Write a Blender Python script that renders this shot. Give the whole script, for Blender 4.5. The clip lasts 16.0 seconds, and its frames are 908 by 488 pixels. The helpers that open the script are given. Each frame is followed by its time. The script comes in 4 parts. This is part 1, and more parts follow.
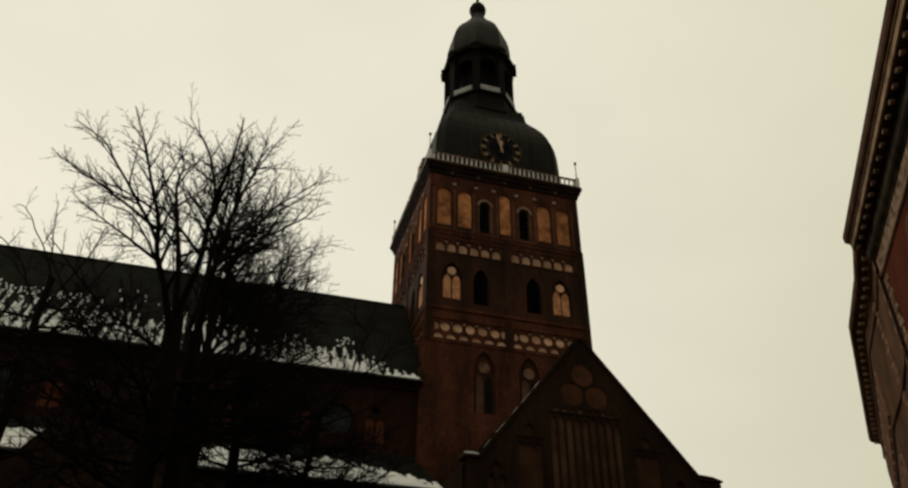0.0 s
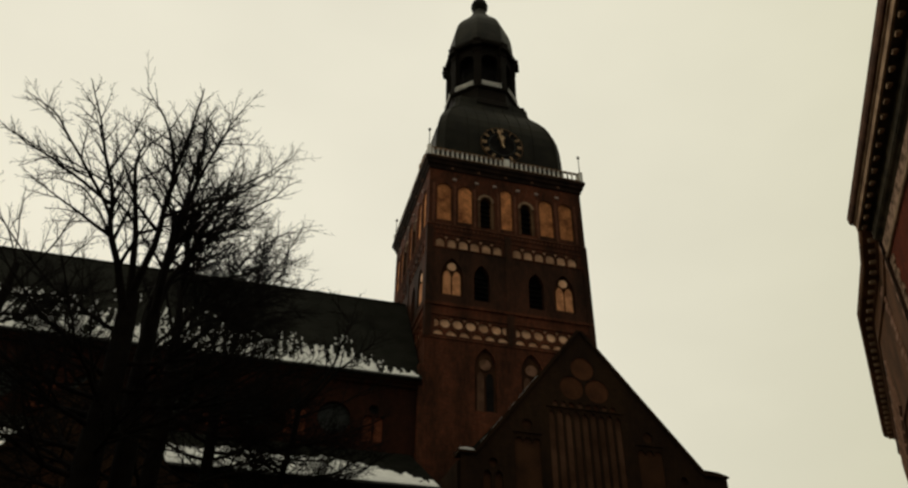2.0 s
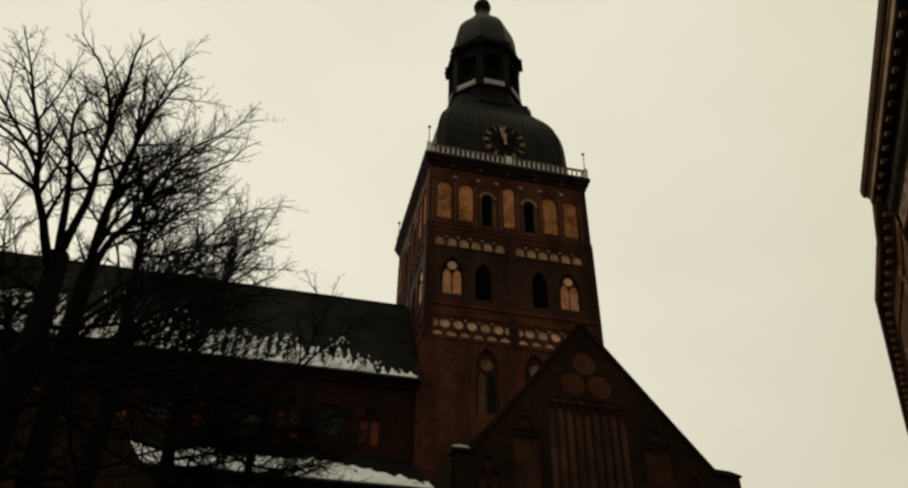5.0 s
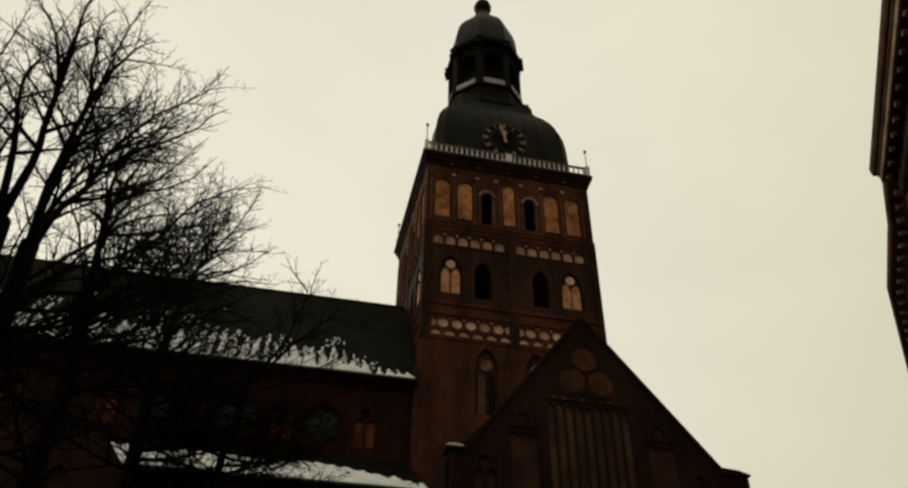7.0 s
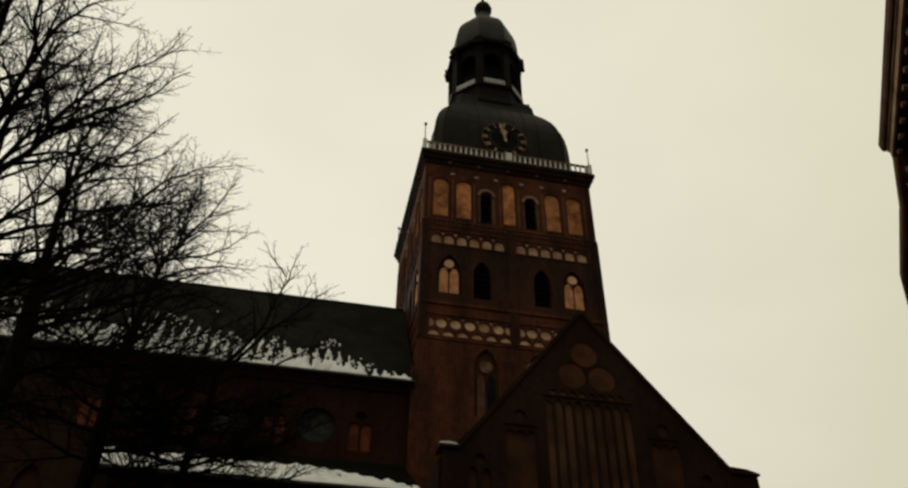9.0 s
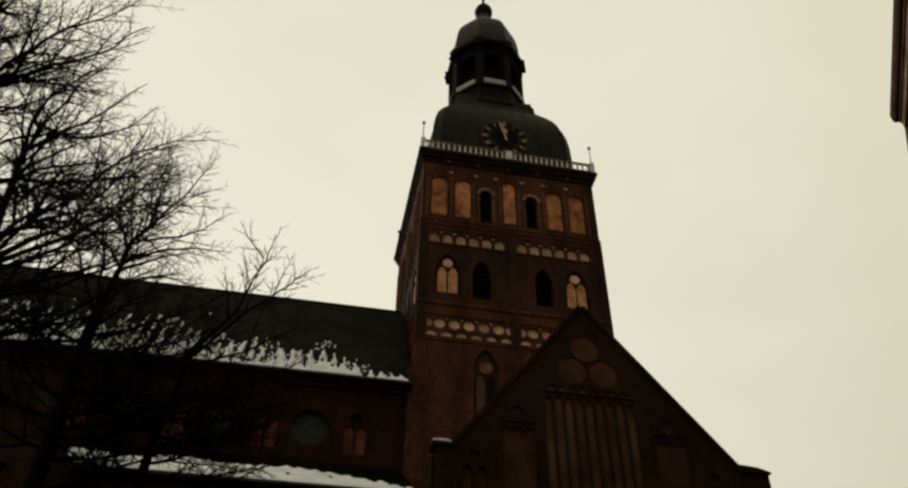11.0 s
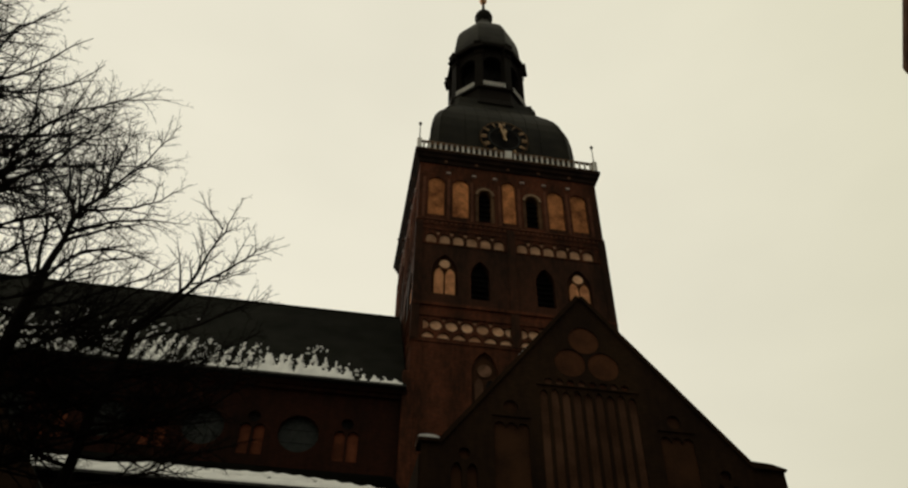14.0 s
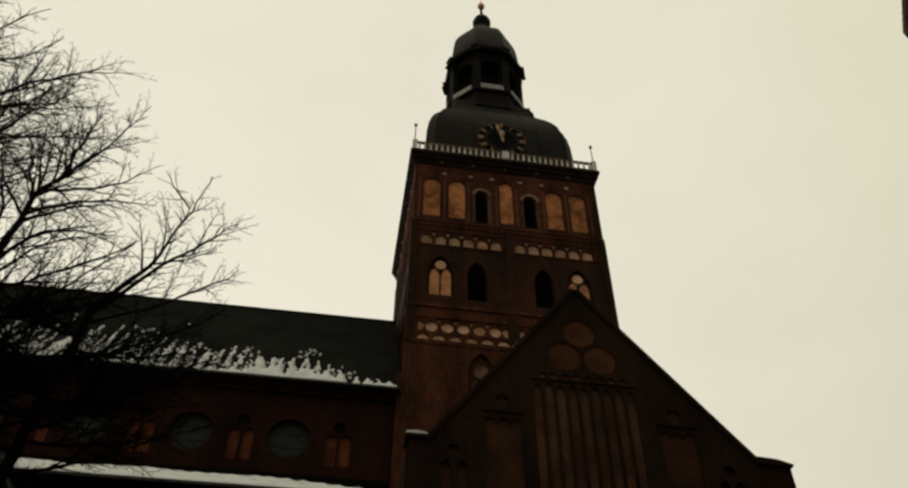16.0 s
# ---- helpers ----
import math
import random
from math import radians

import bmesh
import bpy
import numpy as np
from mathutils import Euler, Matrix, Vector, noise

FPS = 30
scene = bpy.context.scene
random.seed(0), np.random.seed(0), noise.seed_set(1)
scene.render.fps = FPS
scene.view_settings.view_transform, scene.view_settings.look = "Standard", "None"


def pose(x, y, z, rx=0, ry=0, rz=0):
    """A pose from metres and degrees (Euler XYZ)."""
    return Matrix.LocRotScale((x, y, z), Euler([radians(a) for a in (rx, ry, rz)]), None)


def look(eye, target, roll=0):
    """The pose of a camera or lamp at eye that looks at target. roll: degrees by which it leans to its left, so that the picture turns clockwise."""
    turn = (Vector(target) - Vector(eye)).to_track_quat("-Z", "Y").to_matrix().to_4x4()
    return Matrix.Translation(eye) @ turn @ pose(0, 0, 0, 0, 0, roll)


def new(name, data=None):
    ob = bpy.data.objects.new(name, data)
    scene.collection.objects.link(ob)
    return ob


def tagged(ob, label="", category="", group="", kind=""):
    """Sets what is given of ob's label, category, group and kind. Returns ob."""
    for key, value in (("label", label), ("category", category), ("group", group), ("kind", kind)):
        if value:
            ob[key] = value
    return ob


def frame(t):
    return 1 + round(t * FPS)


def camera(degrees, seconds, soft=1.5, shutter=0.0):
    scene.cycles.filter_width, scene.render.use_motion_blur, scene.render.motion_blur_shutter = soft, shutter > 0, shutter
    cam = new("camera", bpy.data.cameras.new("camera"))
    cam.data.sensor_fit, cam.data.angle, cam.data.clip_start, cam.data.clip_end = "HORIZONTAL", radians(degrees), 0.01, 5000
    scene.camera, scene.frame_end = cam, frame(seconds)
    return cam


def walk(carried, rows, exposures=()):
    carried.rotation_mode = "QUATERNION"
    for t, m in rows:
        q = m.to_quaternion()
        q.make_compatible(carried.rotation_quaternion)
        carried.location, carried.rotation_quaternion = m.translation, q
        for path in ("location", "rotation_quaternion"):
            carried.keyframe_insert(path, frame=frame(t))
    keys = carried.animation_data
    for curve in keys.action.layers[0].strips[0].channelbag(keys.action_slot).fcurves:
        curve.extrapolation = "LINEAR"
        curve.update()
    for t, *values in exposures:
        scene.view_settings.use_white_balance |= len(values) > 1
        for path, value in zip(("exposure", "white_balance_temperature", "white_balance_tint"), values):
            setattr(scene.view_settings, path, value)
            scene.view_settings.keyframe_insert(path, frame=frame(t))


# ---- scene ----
cam = camera(60.0, 16.0, soft=2.4)
PATH = [
    (0, (-14.547, -58.698, 1.904), (-14.082, -57.111, 3.029), 0.5),
    (0.5, (-14.07, -58.473, 1.908), (-13.614, -56.886, 3.036), 0.5),
    (1, (-13.676, -58.269, 1.815), (-13.231, -56.681, 2.946), 0.5),
    (1.5, (-13.245, -57.819, 1.82), (-12.81, -56.23, 2.954), 0.5),
    (2, (-12.816, -57.472, 1.8), (-12.389, -55.885, 2.939), 0.5),
    (2.5, (-12.447, -57.125, 1.745), (-12.03, -55.538, 2.888), 0.5),
    (3, (-12.047, -56.746, 1.767), (-11.64, -55.16, 2.916), 0.6),
    (3.5, (-11.63, -56.385, 1.796), (-11.23, -54.803, 2.951), 0.5),
    (4, (-11.31, -55.91, 1.75), (-10.918, -54.33, 2.912), 0.6),
    (6.5, (-9.598, -53.751, 1.552), (-9.238, -52.19, 2.75), 0.5),
    (7, (-9.286, -53.233, 1.577), (-8.934, -51.675, 2.78), 0.6),
    (7.5, (-8.934, -52.838, 1.554), (-8.589, -51.283, 2.763), 0.6),
    (8, (-8.622, -52.303, 1.49), (-8.283, -50.754, 2.71), 0.6),
    (8.5, (-8.28, -51.695, 1.505), (-7.95, -50.151, 2.732), 0.6),
    (9, (-7.905, -51.344, 1.503), (-7.582, -49.804, 2.737), 0.6),
    (11.5, (-6.27, -48.831, 1.44), (-5.981, -47.318, 2.716), 0.5),
    (12, (-5.907, -48.375, 1.428), (-5.625, -46.87, 2.713), 0.4),
    (12.5, (-5.632, -47.847, 1.455), (-5.359, -46.346, 2.748), 0.6),
    (13, (-5.288, -47.442, 1.385), (-5.022, -45.947, 2.686), 0.5),
    (13.5, (-5.02, -46.96, 1.362), (-4.76, -45.472, 2.673), 0.4),
    (14, (-4.704, -46.46, 1.403), (-4.452, -44.977, 2.72), 0.6),
    (14.5, (-4.425, -46.074, 1.339), (-4.176, -44.599, 2.667), 0.4),
    (15, (-4.19, -45.655, 1.29), (-3.948, -44.185, 2.624), 0.4),
    (15.5, (-3.763, -45.173, 1.29), (-3.533, -43.708, 2.632), 0.5),
    (16, (-3.406, -44.738, 1.297), (-3.181, -43.281, 2.648), 0.4),
]
walk(cam, [(t, look(eye, target, roll)) for t, eye, target, roll in PATH])

# ---- sky, sun ----
SUN_AZ, SUN_EL = radians(112), radians(28)          # azimuth from +x towards +y
sun_way = Vector((math.cos(SUN_AZ) * math.cos(SUN_EL), math.sin(SUN_AZ) * math.cos(SUN_EL), math.sin(SUN_EL)))
world = bpy.data.worlds.new("overcast_sky")
scene.world = world
world.use_nodes = True
wt = world.node_tree
wt.nodes.clear()


def wnode(kind, **values):
    n = wt.nodes.new(kind)
    for k, v in values.items():
        n.inputs[k].default_value = v
    return n


w_co = wnode("ShaderNodeTexCoord")
w_dot = wt.nodes.new("ShaderNodeVectorMath")
w_dot.operation = "DOT_PRODUCT"
w_dot.inputs[1].default_value = sun_way
wt.links.new(w_co.outputs["Generated"], w_dot.inputs[0])
w_lobe = wt.nodes.new("ShaderNodeMapRange")          # cloud glow, brightest round the veiled sun
w_lobe.interpolation_type = "SMOOTHSTEP"
w_lobe.inputs["From Min"].default_value, w_lobe.inputs["From Max"].default_value = -0.5, 0.95
w_lobe.inputs["To Min"].default_value, w_lobe.inputs["To Max"].default_value = 0.0, 1.0
wt.links.new(w_dot.outputs["Value"], w_lobe.inputs["Value"])
w_ramp = wt.nodes.new("ShaderNodeValToRGB")
w_ramp.color_ramp.elements[0].position, w_ramp.color_ramp.elements[0].color = 0.0, (0.080, 0.076, 0.060, 1)
w_ramp.color_ramp.elements[1].position, w_ramp.color_ramp.elements[1].color = 1.0, (0.853, 0.811, 0.652, 1)
mid = w_ramp.color_ramp.elements.new(0.62)
mid.color = (0.59, 0.565, 0.385, 1)
wt.links.new(w_lobe.outputs["Result"], w_ramp.inputs["Fac"])
w_cloud = wnode("ShaderNodeTexNoise", Scale=2.2, Detail=4.0, Roughness=0.5)
w_up = wt.nodes.new("ShaderNodeSeparateXYZ")          # cloud deck, lighter overhead than low behind
wt.links.new(w_co.outputs["Generated"], w_up.inputs[0])
w_far = wt.nodes.new("ShaderNodeMath")
w_far.operation, w_far.use_clamp = "SUBTRACT", True
w_far.inputs[0].default_value = 1.0
wt.links.new(w_lobe.outputs["Result"], w_far.inputs[1])
w_deck = wt.nodes.new("ShaderNodeMath")
w_deck.operation, w_deck.use_clamp = "MULTIPLY", True
wt.links.new(w_up.outputs["Z"], w_deck.inputs[0])
wt.links.new(w_far.outputs[0], w_deck.inputs[1])
w_tint = wt.nodes.new("ShaderNodeVectorMath")
w_tint.operation = "SCALE"
w_tint.inputs[0].default_value = (0.62, 0.60, 0.50)
wt.links.new(w_deck.outputs[0], w_tint.inputs["Scale"])
w_sum = wt.nodes.new("ShaderNodeVectorMath")
wt.links.new(w_ramp.outputs["Color"], w_sum.inputs[0])
wt.links.new(w_tint.outputs["Vector"], w_sum.inputs[1])
w_squash = wt.nodes.new("ShaderNodeMapping")
w_squash.inputs["Scale"].default_value = (1.0, 1.0, 2.2)
wt.links.new(w_co.outputs["Generated"], w_squash.inputs["Vector"])
wt.links.new(w_squash.outputs["Vector"], w_cloud.inputs["Vector"])
w_veil = wt.nodes.new("ShaderNodeMapRange")
w_veil.inputs["From Min"].default_value, w_veil.inputs["From Max"].default_value = 0.3, 0.7
w_veil.inputs["To Min"].default_value, w_veil.inputs["To Max"].default_value = 0.955, 1.045
wt.links.new(w_cloud.outputs["Fac"], w_veil.inputs["Value"])
w_mul = wt.nodes.new("ShaderNodeVectorMath")
w_mul.operation = "MULTIPLY"
wt.links.new(w_sum.outputs["Vector"], w_mul.inputs[0])
wt.links.new(w_veil.outputs["Result"], w_mul.inputs[1])
w_sky = wt.nodes.new("ShaderNodeTexSky")
w_sky.sky_type = "NISHITA"
w_sky.sun_disc = False
w_sky.sun_elevation, w_sky.sun_rotation = SUN_EL, radians(90) - SUN_AZ
w_clear = wnode("ShaderNodeBackground", Strength=0.05)
wt.links.new(w_sky.outputs["Color"], w_clear.inputs["Color"])
w_over = wnode("ShaderNodeBackground", Strength=1.0)
wt.links.new(w_mul.outputs["Vector"], w_over.inputs["Color"])
w_mix = wnode("ShaderNodeMixShader", Fac=0.93)
wt.links.new(w_clear.outputs[0], w_mix.inputs[1])
wt.links.new(w_over.outputs[0], w_mix.inputs[2])
w_out = wt.nodes.new("ShaderNodeOutputWorld")
wt.links.new(w_mix.outputs[0], w_out.inputs["Surface"])

sun = new("sun", bpy.data.lights.new("sun", "SUN"))
sun.data.energy, sun.data.angle, sun.data.color = 0.5, radians(20), (1.0, 0.93, 0.82)
sun.matrix_world = look(sun_way * 100, (0, 0, 0))


# ---- materials ----
def material(name, base, dark, rough=0.85, metal=0.0, scale=0.6, grain=14.0, bump=0.3, depth=0.02, spec=0.05, piece=0.0):
    """A worn surface: base colour mottled towards dark at two scales, with fine relief."""
    m = bpy.data.materials.new(name)
    m.use_nodes = True
    t = m.node_tree
    b = t.nodes["Principled BSDF"]
    b.inputs["Roughness"].default_value, b.inputs["Metallic"].default_value = rough, metal
    b.inputs["Specular IOR Level"].default_value = spec
    co = t.nodes.new("ShaderNodeNewGeometry")
    big, small = t.nodes.new("ShaderNodeTexNoise"), t.nodes.new("ShaderNodeTexNoise")
    big.inputs["Scale"].default_value, big.inputs["Detail"].default_value = scale, 5.0
    small.inputs["Scale"].default_value, small.inputs["Detail"].default_value = grain, 3.0
    for n in (big, small):
        t.links.new(co.outputs["Position"], n.inputs["Vector"])
    add = t.nodes.new("ShaderNodeMath")
    add.operation = "MULTIPLY_ADD"
    add.inputs[1].default_value, add.inputs[2].default_value = 0.35, -0.18
    t.links.new(small.outputs["Fac"], add.inputs[0])
    add2 = t.nodes.new("ShaderNodeMath")
    t.links.new(add.outputs[0], add2.inputs[0])
    t.links.new(big.outputs["Fac"], add2.inputs[1])
    ramp = t.nodes.new("ShaderNodeValToRGB")
    ramp.color_ramp.elements[0].position, ramp.color_ramp.elements[0].color = 0.34, (*dark, 1)
    ramp.color_ramp.elements[1].position, ramp.color_ramp.elements[1].color = 0.62, (*base, 1)
    t.links.new(add2.outputs[0], ramp.inputs["Fac"])
    colour = ramp.outputs["Color"]
    if piece:
        info = t.nodes.new("ShaderNodeObjectInfo")
        hsv = t.nodes.new("ShaderNodeHueSaturation")
        vary = t.nodes.new("ShaderNodeMapRange")
        vary.inputs["To Min"].default_value, vary.inputs["To Max"].default_value = 1 - piece, 1 + piece
        t.links.new(info.outputs["Random"], vary.inputs["Value"])
        t.links.new(vary.outputs["Result"], hsv.inputs["Value"])
        t.links.new(colour, hsv.inputs["Color"])
        colour = hsv.outputs["Color"]
    t.links.new(colour, b.inputs["Base Color"])
    bm = t.nodes.new("ShaderNodeBump")
    bm.inputs["Strength"].default_value, bm.inputs["Distance"].default_value = bump, depth
    t.links.new(small.outputs["Fac"], bm.inputs["Height"])
    t.links.new(bm.outputs["Normal"], b.inputs["Normal"])
    return m


def brickwork(name, one, two, joint, soot, along=(1.0, 1.0), stains=(0.58, 0.95)):
    """Brick courses of 0.29 x 0.1 m along a level axis, with soot stains of their own shape."""
    m = bpy.data.materials.new(name)
    m.use_nodes = True
    t = m.node_tree
    b = t.nodes["Principled BSDF"]
    b.inputs["Roughness"].default_value = 0.9
    b.inputs["Specular IOR Level"].default_value = 0.04
    co = t.nodes.new("ShaderNodeNewGeometry")
    flat = t.nodes.new("ShaderNodeVectorMath")
    flat.operation = "DOT_PRODUCT"
    flat.inputs[1].default_value = (along[0], along[1], 0)
    t.links.new(co.outputs["Position"], flat.inputs[0])
    sep = t.nodes.new("ShaderNodeSeparateXYZ")
    t.links.new(co.outputs["Position"], sep.inputs[0])
    com = t.nodes.new("ShaderNodeCombineXYZ")
    t.links.new(flat.outputs["Value"], com.inputs[0])
    t.links.new(sep.outputs["Z"], com.inputs[1])
    br = t.nodes.new("ShaderNodeTexBrick")
    br.inputs["Color1"].default_value, br.inputs["Color2"].default_value, br.inputs["Mortar"].default_value = (*one, 1), (*two, 1), (*joint, 1)
    br.inputs["Scale"].default_value = 1.0
    br.inputs["Brick Width"].default_value, br.inputs["Row Height"].default_value = 0.29, 0.1
    br.inputs["Mortar Size"].default_value, br.inputs["Bias"].default_value = 0.011, -0.1
    t.links.new(com.outputs[0], br.inputs["Vector"])
    big, fine = t.nodes.new("ShaderNodeTexNoise"), t.nodes.new("ShaderNodeTexNoise")
    big.inputs["Scale"].default_value, big.inputs["Detail"].default_value = 0.35, 6.0
    fine.inputs["Scale"].default_value, fine.inputs["Detail"].default_value = 3.5, 4.0
    run_down = t.nodes.new("ShaderNodeMapping")          # rain carries the soot down in streaks
    run_down.inputs["Scale"].default_value = (1.0, 1.0, 0.35)
    t.links.new(co.outputs["Position"], run_down.inputs["Vector"])
    for n in (big, fine):
        t.links.new(run_down.outputs["Vector"], n.inputs["Vector"])
    add = t.nodes.new("ShaderNodeMath")
    add.operation = "MULTIPLY_ADD"
    add.inputs[1].default_value = 0.45
    t.links.new(fine.outputs["Fac"], add.inputs[0])
    t.links.new(big.outputs["Fac"], add.inputs[2])
    stain = t.nodes.new("ShaderNodeMapRange")
    stain.inputs["From Min"].default_value, stain.inputs["From Max"].default_value = stains
    stain.inputs["To Min"].default_value, stain.inputs["To Max"].default_value = 0.0, 0.9
    t.links.new(add.outputs[0], stain.inputs["Value"])
    mix = t.nodes.new("ShaderNodeMix")
    mix.data_type = "RGBA"
    t.links.new(stain.outputs["Result"], mix.inputs["Factor"])
    t.links.new(br.outputs["Color"], mix.inputs["A"])
    mix.inputs["B"].default_value = (*soot, 1)
    t.links.new(mix.outputs["Result"], b.inputs["Base Color"])
    bm = t.nodes.new("ShaderNodeBump")
    bm.inputs["Strength"].default_value, bm.inputs["Distance"].default_value, bm.invert = 0.5, 0.012, True
    t.links.new(br.outputs["Fac"], bm.inputs["Height"])
    t.links.new(bm.outputs["Normal"], b.inputs["Normal"])
    return m


BRICK = brickwork("old_red_brick", (0.185, 0.050, 0.023), (0.105, 0.030, 0.016), (0.115, 0.066, 0.040), (0.026, 0.014, 0.009), stains=(0.50, 0.86))
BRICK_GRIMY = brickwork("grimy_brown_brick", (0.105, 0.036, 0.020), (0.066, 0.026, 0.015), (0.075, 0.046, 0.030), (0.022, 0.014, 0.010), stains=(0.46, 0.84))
BRICK_WORN = brickwork("worn_brick_ledge", (0.23, 0.085, 0.048), (0.16, 0.06, 0.035), (0.12, 0.07, 0.045), (0.05, 0.022, 0.014))
BRICK_STREET = brickwork("street_brick", (0.19, 0.038, 0.018), (0.125, 0.026, 0.013), (0.06, 0.028, 0.018), (0.035, 0.014, 0.009), (0.55, 0.835))
# Darker than the tower's brick: the shade on the nave wall is put in.
BRICK_NAVE = brickwork("shaded_nave_brick", (0.044, 0.0135, 0.0075), (0.028, 0.0095, 0.006), (0.031, 0.018, 0.011), (0.012, 0.007, 0.005))
# Brown brick of porch, aisle and chapel, their weaker light put into the colour.
BRICK_SHADED = brickwork("shaded_brown_brick", (0.040, 0.0215, 0.0105), (0.028, 0.0155, 0.008), (0.034, 0.021, 0.013), (0.013, 0.008, 0.006))
PLASTER = material("orange_plaster", (0.78, 0.37, 0.18), (0.42, 0.18, 0.085), 0.9, scale=1.3, grain=7, piece=0.2)
PLASTER_OLD = material("stained_plaster", (0.66, 0.27, 0.105), (0.20, 0.075, 0.032), 0.9, scale=0.8, grain=5, piece=0.28)
PLASTER_ROSE = material("rose_plaster", (0.90, 0.57, 0.36), (0.62, 0.34, 0.19), 0.9, scale=1.2, grain=9, piece=0.2)
ROSE_WORN = material("worn_rose_plaster", (0.24, 0.13, 0.085), (0.12, 0.065, 0.04), 0.9, scale=1.5, grain=9, piece=0.1)
PLASTER_PALE = material("pale_plaster", (0.66, 0.40, 0.25), (0.36, 0.20, 0.115), 0.9, scale=0.9, grain=9, piece=0.18)
# Limewash of the nave lancets, darkened for the same shade.
PLASTER_RED = material("shaded_red_limewash", (0.185, 0.058, 0.028), (0.085, 0.029, 0.015), 0.9, scale=0.9, grain=9, piece=0.12)
BLIND_BRICK = material("dark_brick_panel", (0.070, 0.033, 0.017), (0.036, 0.018, 0.010), 0.9, scale=0.7, grain=11, piece=0.1)
STONE = material("weathered_limestone", (0.86, 0.84, 0.79), (0.64, 0.61, 0.56), 0.85, scale=1.2, grain=18, piece=0.08)
STONE_DULL = material("dull_pink_stone", (0.50, 0.40, 0.36), (0.30, 0.23, 0.20), 0.9, scale=1.5, grain=14, piece=0.15)
STUCCO_DARK = material("dark_stucco", (0.17, 0.095, 0.052), (0.08, 0.045, 0.026), 0.9, scale=1.0, grain=14, piece=0.1)
DULL_PLASTER = material("dull_plaster", (0.15, 0.078, 0.048), (0.08, 0.042, 0.027), 0.9, scale=0.8, grain=10, piece=0.12)
ROUNDEL_BRICK = material("brown_brick_panel", (0.110, 0.046, 0.022), (0.060, 0.026, 0.014), 0.9, scale=0.8, grain=10, piece=0.12)
LANCET_BRICK = material("pale_brown_brick_panel", (0.115, 0.060, 0.036), (0.060, 0.030, 0.017), 0.9, scale=0.6, grain=9, piece=0.3)
SOFFIT = material("dark_soffit_paint", (0.075, 0.058, 0.036), (0.028, 0.024, 0.015), 0.9, scale=1.2, grain=12)
MOTTLED = material("flaking_stucco", (0.42, 0.27, 0.19), (0.10, 0.065, 0.04), 0.9, scale=2.4, grain=9, bump=0.6)
WING_STUCCO = material("olive_brown_stucco", (0.17, 0.080, 0.040), (0.085, 0.042, 0.022), 0.9, scale=0.5, grain=8, bump=0.4)
SURROUND = material("pink_stucco_surround", (0.40, 0.22, 0.15), (0.22, 0.12, 0.08), 0.9, scale=1.4, grain=10, piece=0.15)
STONE_BROWN = material("brown_stucco", (0.40, 0.27, 0.17), (0.22, 0.14, 0.09), 0.9, scale=1.0, grain=14, piece=0.1)
COPPER = material("blackened_copper", (0.018, 0.0155, 0.0085), (0.008, 0.007, 0.004), 0.65, 0.0, scale=0.5, grain=6, bump=0.2, spec=0.08)
LANTERN_COPPER = material("sooty_copper", (0.012, 0.0085, 0.006), (0.007, 0.0052, 0.0036), 0.75, 0.0, scale=0.6, grain=6, bump=0.2, spec=0.05)
COPPER_BARE = material("brown_copper", (0.024, 0.021, 0.013), (0.012, 0.010, 0.007), 0.6, 0.0, scale=0.7, grain=7, bump=0.2, spec=0.12)
GILT_BALL = material("bright_gilding", (0.90, 0.46, 0.20), (0.75, 0.36, 0.15), 0.4, 0.2, scale=3, grain=20, bump=0.05, spec=0.5)
GOLD_DULL = material("worn_gilding", (0.26, 0.15, 0.08), (0.06, 0.04, 0.025), 0.7, 0.0, scale=3, grain=20, bump=0.1)
GOLD = material("gilding", (0.62, 0.44, 0.26), (0.36, 0.22, 0.12), 0.5, 0.35, scale=2, grain=20, bump=0.1)
BROWN_TIMBER = material("brown_weathered_timber", (0.030, 0.017, 0.012), (0.014, 0.009, 0.007), 0.9, scale=0.8, grain=12)
# Stands for unlit depth in openings; also plain black on dial and louvres.
DARK_VOID = material("unlit_black", (0.018, 0.016, 0.014), (0.008, 0.007, 0.007), 0.95, scale=1, grain=10)
ROOF_TILE = material("blackened_roof", (0.022, 0.022, 0.017), (0.011, 0.011, 0.008), 0.85, scale=0.4, grain=7, bump=0.4, depth=0.03)
SNOW = material("old_snow", (0.86, 0.86, 0.84), (0.70, 0.70, 0.69), 0.8, scale=0.9, grain=5, bump=0.5, depth=0.05, spec=0.2)
BARK = material("wet_bark", (0.0095, 0.0075, 0.006), (0.005, 0.004, 0.0035), 0.95, scale=3, grain=25, bump=0.6)
GLASS_OLD = material("leaded_glass", (0.028, 0.032, 0.027), (0.013, 0.016, 0.014), 0.5, scale=2.5, grain=14, bump=0.15, spec=0.15)
LEAD = material("lead_bars", (0.05, 0.05, 0.048), (0.03, 0.03, 0.03), 0.6, 0.4, scale=2, grain=12)
PAVING = material("wet_cobbles", (0.060, 0.055, 0.048), (0.030, 0.028, 0.025), 0.6, scale=0.7, grain=7, bump=0.8, depth=0.05)
DARK_PAINT = material("dark_brown_paint", (0.035, 0.020, 0.013), (0.018, 0.011, 0.008), 0.7, scale=1.5, grain=12)
